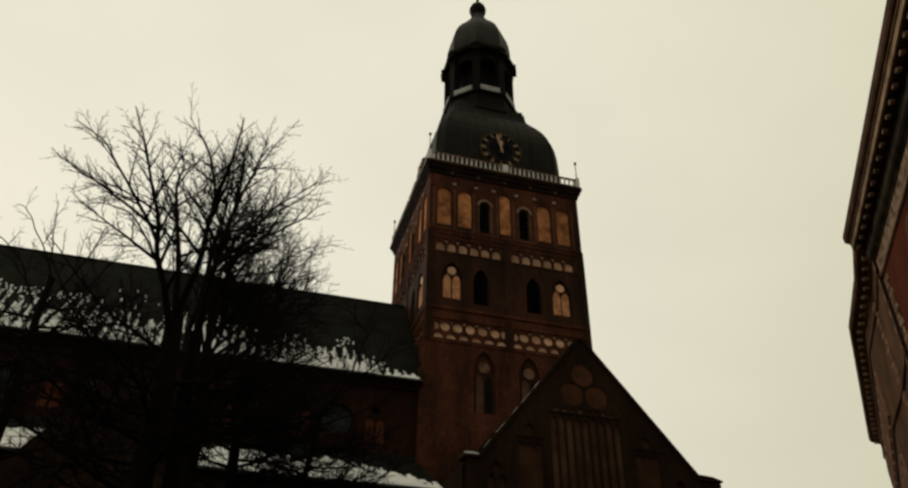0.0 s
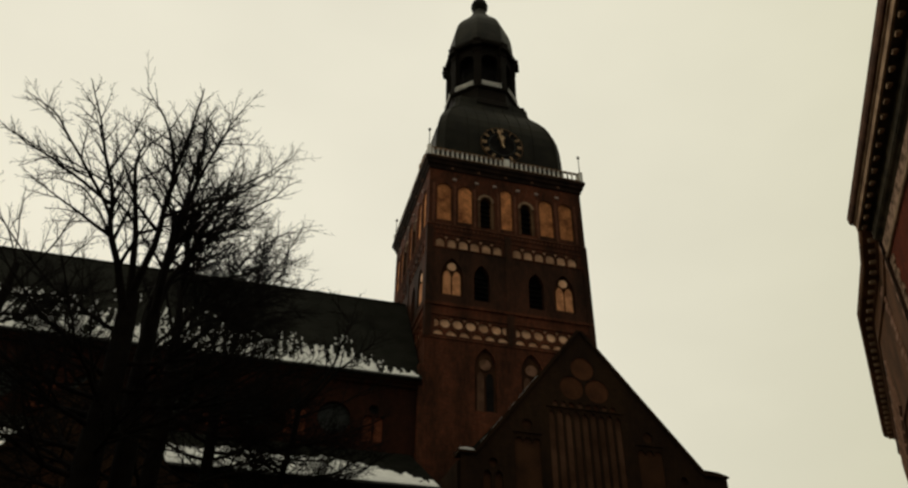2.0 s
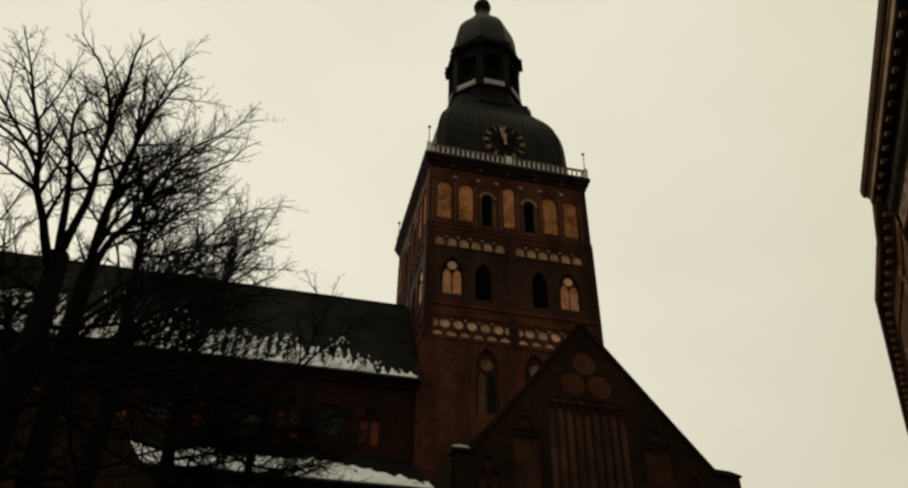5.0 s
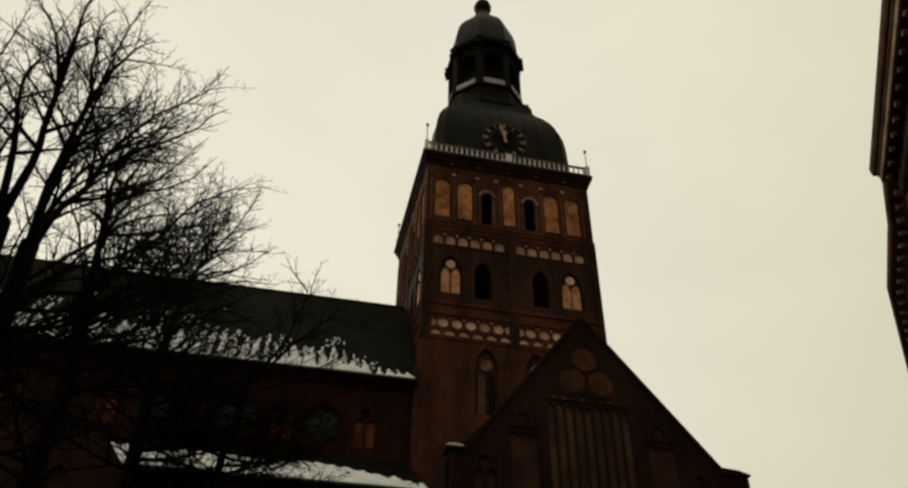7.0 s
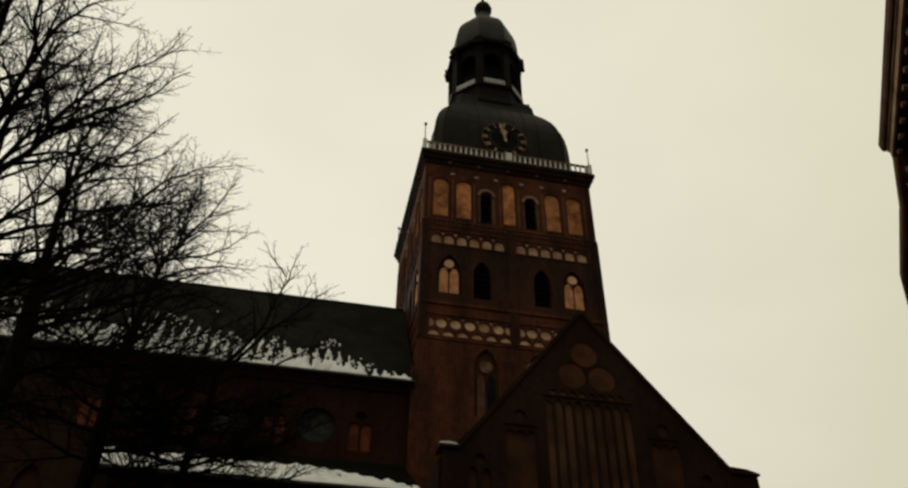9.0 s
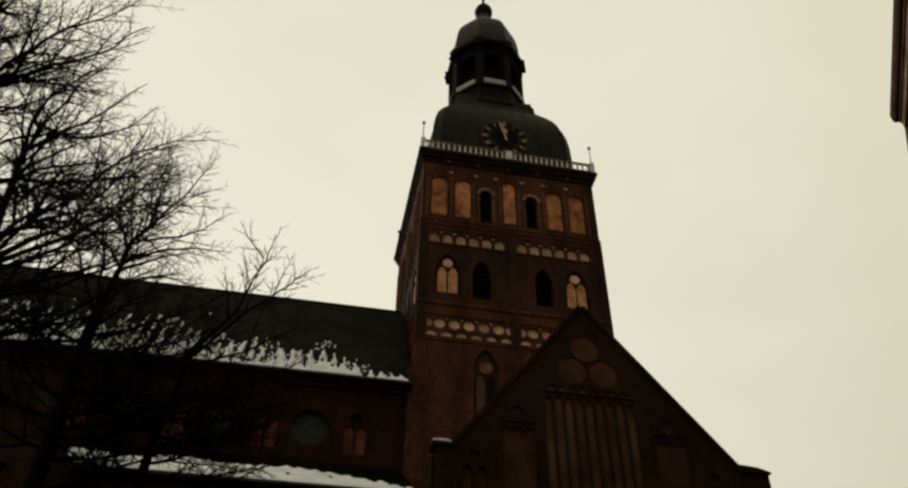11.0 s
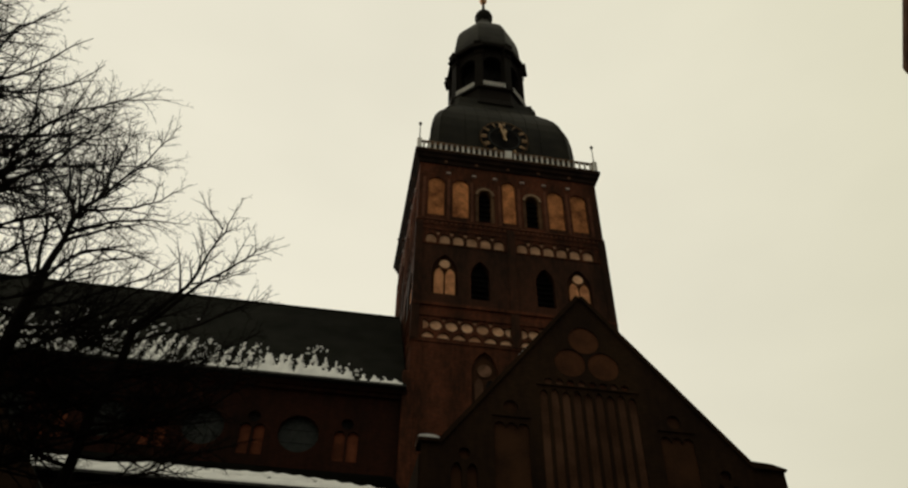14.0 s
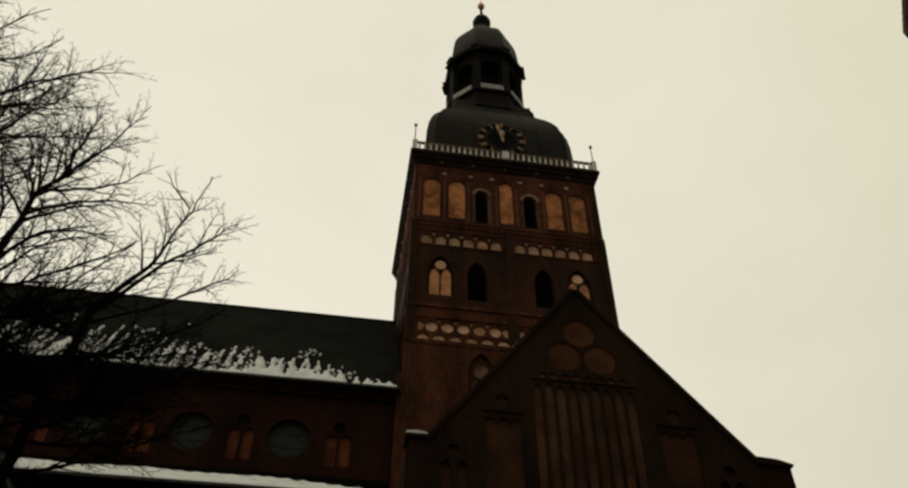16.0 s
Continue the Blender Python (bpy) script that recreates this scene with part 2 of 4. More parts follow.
GUTTER_PAINT = material("brown_gutter_paint", (0.12, 0.058, 0.034), (0.06, 0.030, 0.018), 0.8, scale=1.5, grain=12)
METAL = material("dark_iron", (0.06, 0.06, 0.055), (0.03, 0.03, 0.03), 0.5, 0.6, scale=2, grain=15)


# ---- mesh helpers ----
def mesh(name, verts, faces, mat, smooth=False):
    d = bpy.data.meshes.new(name)
    d.from_pydata([tuple(v) for v in verts], [], faces)
    d.materials.append(mat)
    if smooth:
        d.polygons.foreach_set("use_smooth", [True] * len(d.polygons))
    d.update()
    return d


def part(name, data, parent, at=None, label=""):
    ob = new(name, data)
    ob.parent = parent
    if at is not None:
        ob.matrix_basis = at
    return tagged(ob, label) if label else ob


def thing(name, label, category, at=None, group="", kind=""):
    ob = new(name)
    ob.empty_display_size = 0.5
    if at is not None:
        ob.matrix_basis = at
    return tagged(ob, label, category, group, kind)


def box(name, x0, x1, y0, y1, z0, z1, mat, bevel=0.0):
    bm = bmesh.new()
    bmesh.ops.create_cube(bm, size=1.0)
    for v in bm.verts:
        v.co = Vector((x0 + (v.co.x + 0.5) * (x1 - x0), y0 + (v.co.y + 0.5) * (y1 - y0), z0 + (v.co.z + 0.5) * (z1 - z0)))
    if bevel:
        bmesh.ops.bevel(bm, geom=bm.edges[:], offset=bevel, segments=1, affect="EDGES")
    return from_bm(name, bm, mat)


def from_bm(name, bm, mat, smooth=False):
    bmesh.ops.recalc_face_normals(bm, faces=bm.faces[:])
    d = bpy.data.meshes.new(name)
    bm.to_mesh(d)
    bm.free()
    d.materials.append(mat)
    if smooth:
        d.polygons.foreach_set("use_smooth", [True] * len(d.polygons))
    return d


def arch(cx, z0, w, top, pointed=False, n=10):
    """Outline of an arched opening, counter-clockwise seen from the front, as (u, z)."""
    r = w / 2
    pts = [(cx - r, z0), (cx + r, z0)]
    if not pointed:
        pts += [(cx + r * math.cos(math.pi * i / n), top - r + r * math.sin(math.pi * i / n)) for i in range(n + 1)]
    else:
        rise = w * 0.95
        k = math.asin(min(1, rise / (w * 1.05)))
        half = n // 2
        right = [(math.cos(k * i / half), math.sin(k * i / half)) for i in range(half + 1)]
        c1, s1 = 1 - right[-1][0], right[-1][1]
        right = [(cx + r * (1 - (1 - c) / c1), top - rise + rise * s / s1) for c, s in right]
        pts += right + [(2 * cx - u, z) for u, z in reversed(right[:-1])]
    return pts


def circle(cx, cz, r, n=18, start=0.0, span=2 * math.pi):
    m = n if span > 6.2 else n + 1
    return [(cx + r * math.cos(start + span * i / n), cz + r * math.sin(start + span * i / n)) for i in range(m)]


def pierced(name, outer, holes, depth, mat):
    """A wall in the plane y = 0 (front towards -y), with openings that go depth into it."""
    bm = bmesh.new()
    inner = []
    for lp in [outer] + holes:
        vs = [bm.verts.new((u, 0.0, z)) for u, z in lp]
        for k in range(len(vs)):
            e = bm.edges.new((vs[k], vs[(k + 1) % len(vs)]))
            if lp is not outer:
                inner.append(e)
    rim = bm.edges[:]
    bmesh.ops.triangle_fill(bm, use_beauty=True, use_dissolve=False, edges=rim, normal=(0, -1, 0))
    deep = bmesh.ops.extrude_edge_only(bm, edges=inner)
    bmesh.ops.translate(bm, vec=(0, depth, 0), verts=[g for g in deep["geom"] if isinstance(g, bmesh.types.BMVert)])
    return from_bm(name, bm, mat)


def slab(name, outline, y0, y1, mat):
    """A flat piece with that outline, from y0 to y1."""
    n = len(outline)
    bm = bmesh.new()
    a = [bm.verts.new((u, y0, z)) for u, z in outline]
    b = [bm.verts.new((u, y1, z)) for u, z in outline]
    bm.faces.new(a)
    bm.faces.new(b[::-1])
    for i in range(n):
        bm.faces.new((a[i], a[(i + 1) % n], b[(i + 1) % n], b[i]))
    bmesh.ops.triangulate(bm, faces=[f for f in bm.faces if len(f.verts) > 4])
    return from_bm(name, bm, mat)


def band(name, inner, outer, y0, y1, mat):
    """A strip between two outlines of equally many points, such as an arch moulding."""
    n = len(inner)
    bm = bmesh.new()
    rows = [[bm.verts.new((u, y, z)) for u, z in o] for o, y in ((inner, y0), (outer, y0), (outer, y1), (inner, y1))]
    for k in range(4):
        for i in range(n - 1):
            bm.faces.new((rows[k][i], rows[k][i + 1], rows[(k + 1) % 4][i + 1], rows[(k + 1) % 4][i]))
    return from_bm(name, bm, mat)


def ring_plan(a, cut):
    """A square of half width a with its corners cut, as eight points."""
    c = a - cut
    return [(a, -c), (a, c), (c, a), (-c, a), (-a, c), (-a, -c), (-c, -a), (c, -a)]


def octagon(r):
    return [(r * math.cos(radians(22.5 + 45 * i)), r * math.sin(radians(22.5 + 45 * i))) for i in range(8)]


def lathe(name, plans, mat, smooth=False):
    """Stacks (outline, z) rings into one closed skin."""
    verts, faces = [], []
    n = len(plans[0][0])
    for plan, z in plans:
        verts += [(x, y, z) for x, y in plan]
    for k in range(len(plans) - 1):
        for i in range(n):
            j = (i + 1) % n
            faces.append((k * n + i, k * n + j, (k + 1) * n + j, (k + 1) * n + i))
    faces.append(tuple(range(n))[::-1])
    faces.append(tuple((len(plans) - 1) * n + i for i in range(n)))
    return mesh(name, verts, faces, mat, smooth)


def turned(name, profile, mat, n=10):
    return lathe(name, [([(r * math.cos(2 * math.pi * i / n), r * math.sin(2 * math.pi * i / n)) for i in range(n)], z) for r, z in profile], mat, True)


def merge_boxes(name, boxes, mat):
    verts, faces = [], []
    for x0, x1, y0, y1, z0, z1 in boxes:
        k = len(verts)
        verts += [(x0, y0, z0), (x1, y0, z0), (x1, y1, z0), (x0, y1, z0), (x0, y0, z1), (x1, y0, z1), (x1, y1, z1), (x0, y1, z1)]
        faces += [tuple(k + i for i in f) for f in ((3, 2, 1, 0), (4, 5, 6, 7), (0, 1, 5, 4), (1, 2, 6, 5), (2, 3, 7, 6), (3, 0, 4, 7))]
    return mesh(name, verts, faces, mat)


# ---- ground ----
tagged(new("ground", mesh("ground", [(-2500, -2500, 0), (2500, -2500, 0), (2500, 2500, 0), (-2500, 2500, 0)], [(0, 1, 2, 3)], PAVING)),
       "dark wet cobbled square round the church", "ground", kind="structure")

# ---- church tower ----
TW, T0 = 15.7, 0.15                       # width of the brick shaft and its west corner
tower = thing("church_tower", "tall square red-brick church tower with ochre niches and dark dome", "tower", pose(8.0, 7.85, 0))
tower["kind"] = "thing"
FACES = [pose(-TW / 2, -TW / 2, 0), pose(-TW / 2, TW / 2, 0, 0, 0, -90), pose(TW / 2, TW / 2, 0, 0, 0, 180), pose(TW / 2, -TW / 2, 0, 0, 0, 90)]
WIN_UP = (5.68, 9.8)
NICHE_UP = (1.5, 3.58, 7.75, 11.85, 13.9)


TOOTH = box("brick_tooth", -0.11, 0.11, -0.06, 0.02, 44.64, 44.9, BRICK_WORN, 0.02)


def tower_face(at):
    """One side of the shaft: openings cut into the brick, with the plaster panels set back in them."""
    holes, panels = [], []
    for i, u in enumerate(NICHE_UP):
        w, top = (1.14, 50.5) if i == 2 else (1.4, 50.05)
        o = arch(u, 45.65, w, top)
        holes.append(o)
        panels.append(("niche_panel", o, 0.13, PLASTER_OLD))
    for u in WIN_UP:
        holes.append(arch(u, 45.45, 1.66, 49.5))
        # near-black sheet imitates the window's unlit inside
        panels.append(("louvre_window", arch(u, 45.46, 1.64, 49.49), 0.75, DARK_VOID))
    for side in (0, 1):
        u0 = 0.78 if not side else 8.22
        for i in range(6):
            c = u0 + 0.42 + i * 1.105
            o = [(c - 0.43, 42.6), (c + 0.43, 42.6)] + circle(c, 43.16, 0.43, 8, 0, math.pi)
            holes.append(o)
            panels.append(("frieze_arch", o, 0.14, PLASTER_PALE))
            if i < 5:
                k = c + 0.55
                o = [(k - 0.24, 43.86), (k, 43.4), (k + 0.24, 43.86)]
                holes.append(o)
                panels.append(("frieze_triangle", o, 0.12, PLASTER_PALE))
        u0 = 0.75 if not side else 8.15
        for i in range(5):
            o = circle(u0 + 1.02 + i * 1.16, 34.68, 0.46, 16)
            holes.append(o)
            panels.append(("frieze_roundel", o, 0.16, PLASTER_ROSE))
        for u, q in ((u0 + 0.08, -0.5), (u0 + 6.42, 0.5)):
            o = circle(u + (0.18 if q > 0 else -0.02), 34.68, 0.44, 10, math.pi * (0.5 if q > 0 else -0.5), math.pi)
            holes.append(o)
            panels.append(("frieze_half_roundel", o, 0.16, PLASTER_ROSE))
        for i in range(6):
            o = circle(u0 + 0.44 + i * 1.16, 33.52, 0.46, 10, 0, math.pi)
            o = [(u, 33.52 + (z - 33.52) * 1.15) for u, z in o]
            holes.append(o)
            panels.append(("frieze_half_roundel", o, 0.16, PLASTER_ROSE))
        for i in range(5):
            k = u0 + 1.02 + (i + 0.5) * 1.16 - 0.0
            if i < 4:
                o = [(k - 0.24, 35.3), (k, 34.92), (k + 0.24, 35.3)]
                holes.append(o)
                panels.append(("frieze_triangle", o, 0.12, PLASTER_PALE))
        # twin lancets under a roundel
        c = 2.35 if not side else 13.1
        o = arch(c, 37.55, 2.05, 41.45, True, 12)
        holes.append(o)
        panels.append(("blind_window", o, 0.34, BLIND_BRICK))
        # sound windows, closed by a near-black sheet for their unlit inside
        c = 5.15 if not side else 10.35
        o = arch(c, 37.35, 1.5, 41.15, True, 14)
        holes.append(o)
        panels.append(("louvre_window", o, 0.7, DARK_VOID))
        # tall blind windows
        c = 5.35 if not side else 9.5
        o = arch(c, 27.0, 1.95, 32.75, True)
        holes.append(o)
        panels.append(("blind_window", o, 0.3, BLIND_BRICK))
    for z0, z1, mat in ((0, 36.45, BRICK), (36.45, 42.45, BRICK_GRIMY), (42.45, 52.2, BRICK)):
        inside = [h for h in holes if z0 < h[0][1] < z1]
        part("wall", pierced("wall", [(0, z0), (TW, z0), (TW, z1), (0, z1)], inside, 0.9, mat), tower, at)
    for name, o, y, mat in panels:
        part(name, slab(name, o, y, y + 0.08, mat), tower, at)
    for side in (0, 1):
        c = 5.35 if not side else 9.5
        for q in (-0.42, 0.42):
            dark = (q > 0)
            part("blind_lancet", slab("blind_lancet", arch(c + q, 27.1, 0.62, 30.6, True), 0.18 if not dark else 0.24, 0.3, DULL_PLASTER if not dark else DARK_VOID), tower, at)
        part("blind_roundel", slab("blind_roundel", circle(c, 31.25, 0.52, 16), 0.16, 0.3, ROSE_WORN), tower, at)
        c = 2.35 if not side else 13.1
        for q in (-0.44, 0.44):
            part("blind_lancet", slab("blind_lancet", arch(c + q, 37.68, 0.74, 40.15, True), 0.14, 0.33, PLASTER), tower, at)
        part("blind_roundel", slab("blind_roundel", circle(c, 40.6, 0.42, 16), 0.14, 0.33, PLASTER_ROSE), tower, at)
        c = 5.15 if not side else 10.35
        for z in (38.0, 38.5, 39.0, 39.5, 40.0):
            part("louvre", box("louvre", c - 0.66, c + 0.66, 0.42, 0.66, z, z + 0.05, DARK_VOID), tower, at)
    for u in WIN_UP:
        inner, outer = arch(u, 45.45, 1.08, 49.18), arch(u, 45.45, 1.67, 49.51)
        part("window_reveal", band("window_reveal", inner[1:] + inner[:1], outer[1:] + outer[:1], 0.16, 0.72, STUCCO_DARK), tower, at)
        part("arch_moulding", band("arch_moulding", circle(u, 48.67, 0.6, 10, 0, math.pi), circle(u, 48.67, 0.82, 10, 0, math.pi), 0.02, 0.15, STONE_BROWN), tower, at)
        for z in (46.0, 46.6, 47.2, 47.8, 48.4):
            part("louvre", box("louvre", u - 0.53, u + 0.53, 0.45, 0.7, z, z + 0.05, DARK_VOID), tower, at)
    # string courses and lesenes
    for z, h, proud in ((44.95, 0.16, 0.12), (44.5, 0.1, 0.07), (43.98, 0.1, 0.07), (42.4, 0.12, 0.06), (36.35, 0.3, 0.13), (35.36, 0.16, 0.08), (33.1, 0.14, 0.07)):
        part("string_course", box("string_course", -0.02, TW + 0.02, -proud, 0.05, z, z + h, BRICK_WORN if z in (44.95, 44.5, 43.98) else BRICK, 0.03), tower, at)
    for u0, u1 in ((-0.06, 0.5), (7.42, 8.06), (15.2, TW + 0.06)):
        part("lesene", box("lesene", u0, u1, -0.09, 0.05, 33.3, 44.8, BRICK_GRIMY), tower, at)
    # corbels and small stone blocks below the cornice
    for u in (2.5, 4.75, 6.6, 9.0, 10.95, 13.1):
        part("stone_block", box("stone_block", u - 0.19, u + 0.19, -0.10, 0.05, 50.52, 50.80, STONE_DULL, 0.04), tower, at)
    for u in (2.25, 4.95, 7.75, 10.5, 13.3):
        part("stone_block", box("stone_block", u - 0.13, u + 0.13, -0.24, 0.0, 51.78, 52.04, DULL_PLASTER, 0.03), tower, at)
    # toothed brick course between the string courses, a jamb of raised brick beside each niche
    for i in range(38):
        u = 0.42 + i * 0.4
        part("brick_tooth", TOOTH, tower, at @ pose(u, 0, 0))
    for u in (0.45, 2.54, 4.52, 6.9, 8.6, 10.92, 12.88, 14.9):
        part("brick_jamb", box("brick_jamb", u - 0.13, u + 0.13, -0.07, 0.02, 45.2, 49.9, BRICK_WORN, 0.02), tower, at)


for at in FACES:
    tower_face(at)
# near-black core stands in for the unlit inside of the shaft
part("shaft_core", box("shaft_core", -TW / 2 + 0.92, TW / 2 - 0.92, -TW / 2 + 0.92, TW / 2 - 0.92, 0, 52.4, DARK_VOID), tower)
A = TW / 2
for sx in (-1, 1):
    part("corner_buttress", box("corner_buttress", sx * (TW / 2) - 0.42, sx * (TW / 2) + 0.42, -TW / 2 - 0.05, -TW / 2 + 1.2, 0, 30.6, BRICK, 0.05), tower)
part("cornice", lathe("cornice", [(ring_plan(A + d, 0.02), z) for d, z in ((0.02, 51.65), (0.12, 51.7), (0.15, 52.05), (0.32, 52.2), (0.34, 52.5), (0.5, 52.65), (0.52, 52.98), (0.42, 53.1), (0.3, 53.16))], BROWN_TIMBER), tower,
     label="dark weathered timber and metal cornice")
# balustrade of pale stone balusters, side by side
bal = part("balustrade", lathe("balustrade", [(ring_plan(A + 0.34, 0.02), 53.16), (ring_plan(A + 0.34, 0.02), 53.26)], STONE_BROWN), tower, label="pale grey-white balustrade round the tower's platform")
HANDRAIL = box("handrail", -A - 0.02, A + 0.02, -0.16, 0.16, 54.1, 54.2, STONE_BROWN, 0.03)
BALUSTER = turned("baluster", ((0.11, 53.26), (0.13, 53.36), (0.09, 53.44), (0.115, 53.66), (0.085, 53.92), (0.13, 54.02), (0.12, 54.1)), STONE, 6)
PEDESTAL = box("pedestal", -0.32, 0.32, -0.17, 0.17, 53.3, 54.28, STONE, 0.03)
CORNER = box("corner_post", -0.2, 0.2, -0.2, 0.2, 53.16, 54.4, STONE, 0.03)
for q in range(4):
    turn = pose(0, 0, 0, 0, 0, 90 * q)
    part("handrail", HANDRAIL, bal, turn @ pose(0, -A - 0.18, 0))
    part("pedestal", PEDESTAL, bal, turn @ pose(0, -A - 0.18, 0))
    part("corner_post", CORNER, bal, turn @ pose(-A - 0.18, -A - 0.18, 0))
    for i in range(15):
        for s in (-1, 1):
            if i * 0.5 + 0.62 < A - 0.1:
                part("baluster", BALUSTER, bal, turn @ pose(s * (0.62 + i * 0.5), -A - 0.18, 0))
    pole = part("corner_pole", turned("corner_pole", ((0.05, 54.4), (0.04, 56.2), (0.02, 56.25), (0.13, 56.35), (0.16, 56.48), (0.11, 56.62), (0.02, 56.7)), METAL, 8), tower, turn @ pose(-A - 0.18, -A - 0.18, 0), "iron pole with a small ball")
# square dome with curved faces
DOME = ((6.82, 53.1), (6.86, 54.6), (6.88, 55.8), (6.85, 57.0), (6.78, 58.4), (6.62, 59.7), (6.34, 60.9), (5.95, 61.9), (5.42, 62.9), (4.9, 63.7), (4.5, 64.4), (4.3, 65.2), (4.2, 66.2))
part("dome", lathe("dome", [(ring_plan(a, a * 0.10 + 0.05), z) for a, z in DOME], COPPER), tower, label="blackened copper dome on a square plan")
for q in range(4):
    for cx, cy in ((0.89, -1.0), (1.0, -0.89)):
        pts = [((a if cx == 1.0 else a - (a * 0.10 + 0.05)), -(a if cy == -1.0 else a - (a * 0.10 + 0.05)), z) for a, z in DOME]
        verts, faces = [], []
        for x, y, z in pts:
            k = len(verts)
            verts += [(x - 0.06, y - 0.06, z), (x + 0.06, y - 0.06, z + 0.02), (x + 0.06, y + 0.06, z), (x - 0.06, y + 0.06, z - 0.02)]
            if k:
                faces += [(k - 4 + i, k - 4 + (i + 1) % 4, k + (i + 1) % 4, k + i) for i in range(4)]
        part("dome_rib", mesh("dome_rib", verts, faces, COPPER), tower, pose(0, 0, 0, 0, 0, 90 * q))
    for u in (-3.6, -2.4, -1.2, 0, 1.2, 2.4, 3.6):
        verts, faces = [], []
        for a, z in DOME[2:]:
            if abs(u) > a * 0.86 - 0.3:
                break
            k = len(verts)
            verts += [(u - 0.025, -a - 0.05, z), (u + 0.025, -a - 0.05, z), (u + 0.025, -a + 0.05, z), (u - 0.025, -a + 0.05, z)]
            if k:
                faces += [(k - 4 + i, k - 4 + (i + 1) % 4, k + (i + 1) % 4, k + i) for i in range(4)]
        if faces:
            part("standing_seam", mesh("standing_seam", verts, faces, COPPER), tower, pose(0, 0, 0, 0, 0, 90 * q))


# clock: open ring, gilded numeral plates, two pointers
def clock(at):
    dial = part("clock", slab("clock", circle(0, 0, 1.5, 28), 0.05, 0.15, DARK_VOID), tower, at, "black clock dial with gilded numerals and pointers")
    for r0, r1 in ((1.42, 1.48), (2.26, 2.31)):
        loop = circle(0, 0, r0, 36), circle(0, 0, r1, 36)
        part("ring", band("ring", loop[0] + loop[0][:1], loop[1] + loop[1][:1], -0.03, 0.06, GOLD_DULL if r0 > 2 else METAL), dial)
    for i in range(12):
        turn = pose(0, 0, 0, 0, 30 * i, 0)
        n = (2, 1, 2, 3, 2, 2, 1, 2, 3, 3, 2, 1)[i]
        bars = [((k - (n - 1) / 2) * 0.15 - 0.03, (k - (n - 1) / 2) * 0.15 + 0.03, -0.06, 0.02, 1.68, 2.18) for k in range(n)]
        part("numeral", merge_boxes("numeral", bars, GOLD), dial, turn)
    part("hour_hand", slab("hour_hand", [(-0.14, -0.3), (0.14, -0.3), (0.2, 0.7), (0.42, 0.85), (0, 1.4), (-0.42, 0.85), (-0.2, 0.7)], -0.16, -0.1, GOLD), dial, pose(0, 0, 0, 0, -6, 0))
    part("minute_hand", slab("minute_hand", [(-0.08, -0.5), (0.08, -0.5), (0.1, 1.3), (0.2, 1.4), (0, 2.05), (-0.2, 1.4), (-0.1, 1.3)], -0.24, -0.18, GOLD), dial, pose(0, 0, 0, 0, -14, 0))
    part("clock_frame", band("clock_frame", circle(0, 0, 1.52, 36) + circle(0, 0, 1.52, 36)[:1], circle(0, 0, 2.2, 36) + circle(0, 0, 2.2, 36)[:1], 0.06, 0.12, DARK_VOID), dial)
    for i in range(4):
        part("bracket", box("bracket", -0.06, 0.06, 0.1, 1.3, 1.75, 1.9, METAL), dial, pose(0, 0, 0, 0, 45 + 90 * i, 0))


for q in range(2):
    clock(pose(0, 0, 0, 0, 0, -90 * q) @ pose(0, -7.0, 57.25))

# lantern
part("lantern_base", lathe("lantern_base", [(octagon(r), z) for r, z in ((4.75, 65.6), (4.6, 66.4), (4.45, 66.6), (4.4, 68.2), (4.65, 68.35), (4.65, 68.7), (4.3, 68.8))], LANTERN_COPPER), tower)
# dark drum added so that the lantern's openings look unlit within
part("lantern_core", lathe("lantern_core", [(octagon(2.7), 68.7), (octagon(2.7), 77.0)], DARK_VOID), tower)
PIER = merge_boxes("pier", [(-0.42, 0.32, -0.42, 0.42, 68.75, 75.4), (-0.5, 0.42, -0.52, 0.52, 68.75, 69.6), (-0.5, 0.4, -0.5, 0.5, 74.6, 75.4)], LANTERN_COPPER)
SPAN = 2 * 4.0 * math.sin(radians(22.5))
LAN_WALL = pierced("lantern_arch", [(-SPAN / 2, 68.75), (SPAN / 2, 68.75), (SPAN / 2, 76.2), (-SPAN / 2, 76.2)], [arch(0, 68.95, 2.0, 74.6, False, 10)], 0.5, LANTERN_COPPER)
BRACKET = merge_boxes("corner_console", [(-0.5, 0.62, -0.55, 0.55, 75.3, 75.6), (-0.5, 0.5, -0.45, 0.45, 75.6, 76.2), (-0.5, 0.58, -0.45, 0.45, 76.2, 76.5)], LANTERN_COPPER)
LRAIL = merge_boxes("gallery_rail", [(-1.2, 1.2, -0.1, 0.1, 68.52, 68.6), (-1.2, 1.2, -0.12, 0.12, 69.36, 69.46)], STONE)
LBAL = turned("gallery_baluster", ((0.09, 68.6), (0.15, 68.85), (0.08, 69.15), (0.11, 69.36)), STONE, 6)
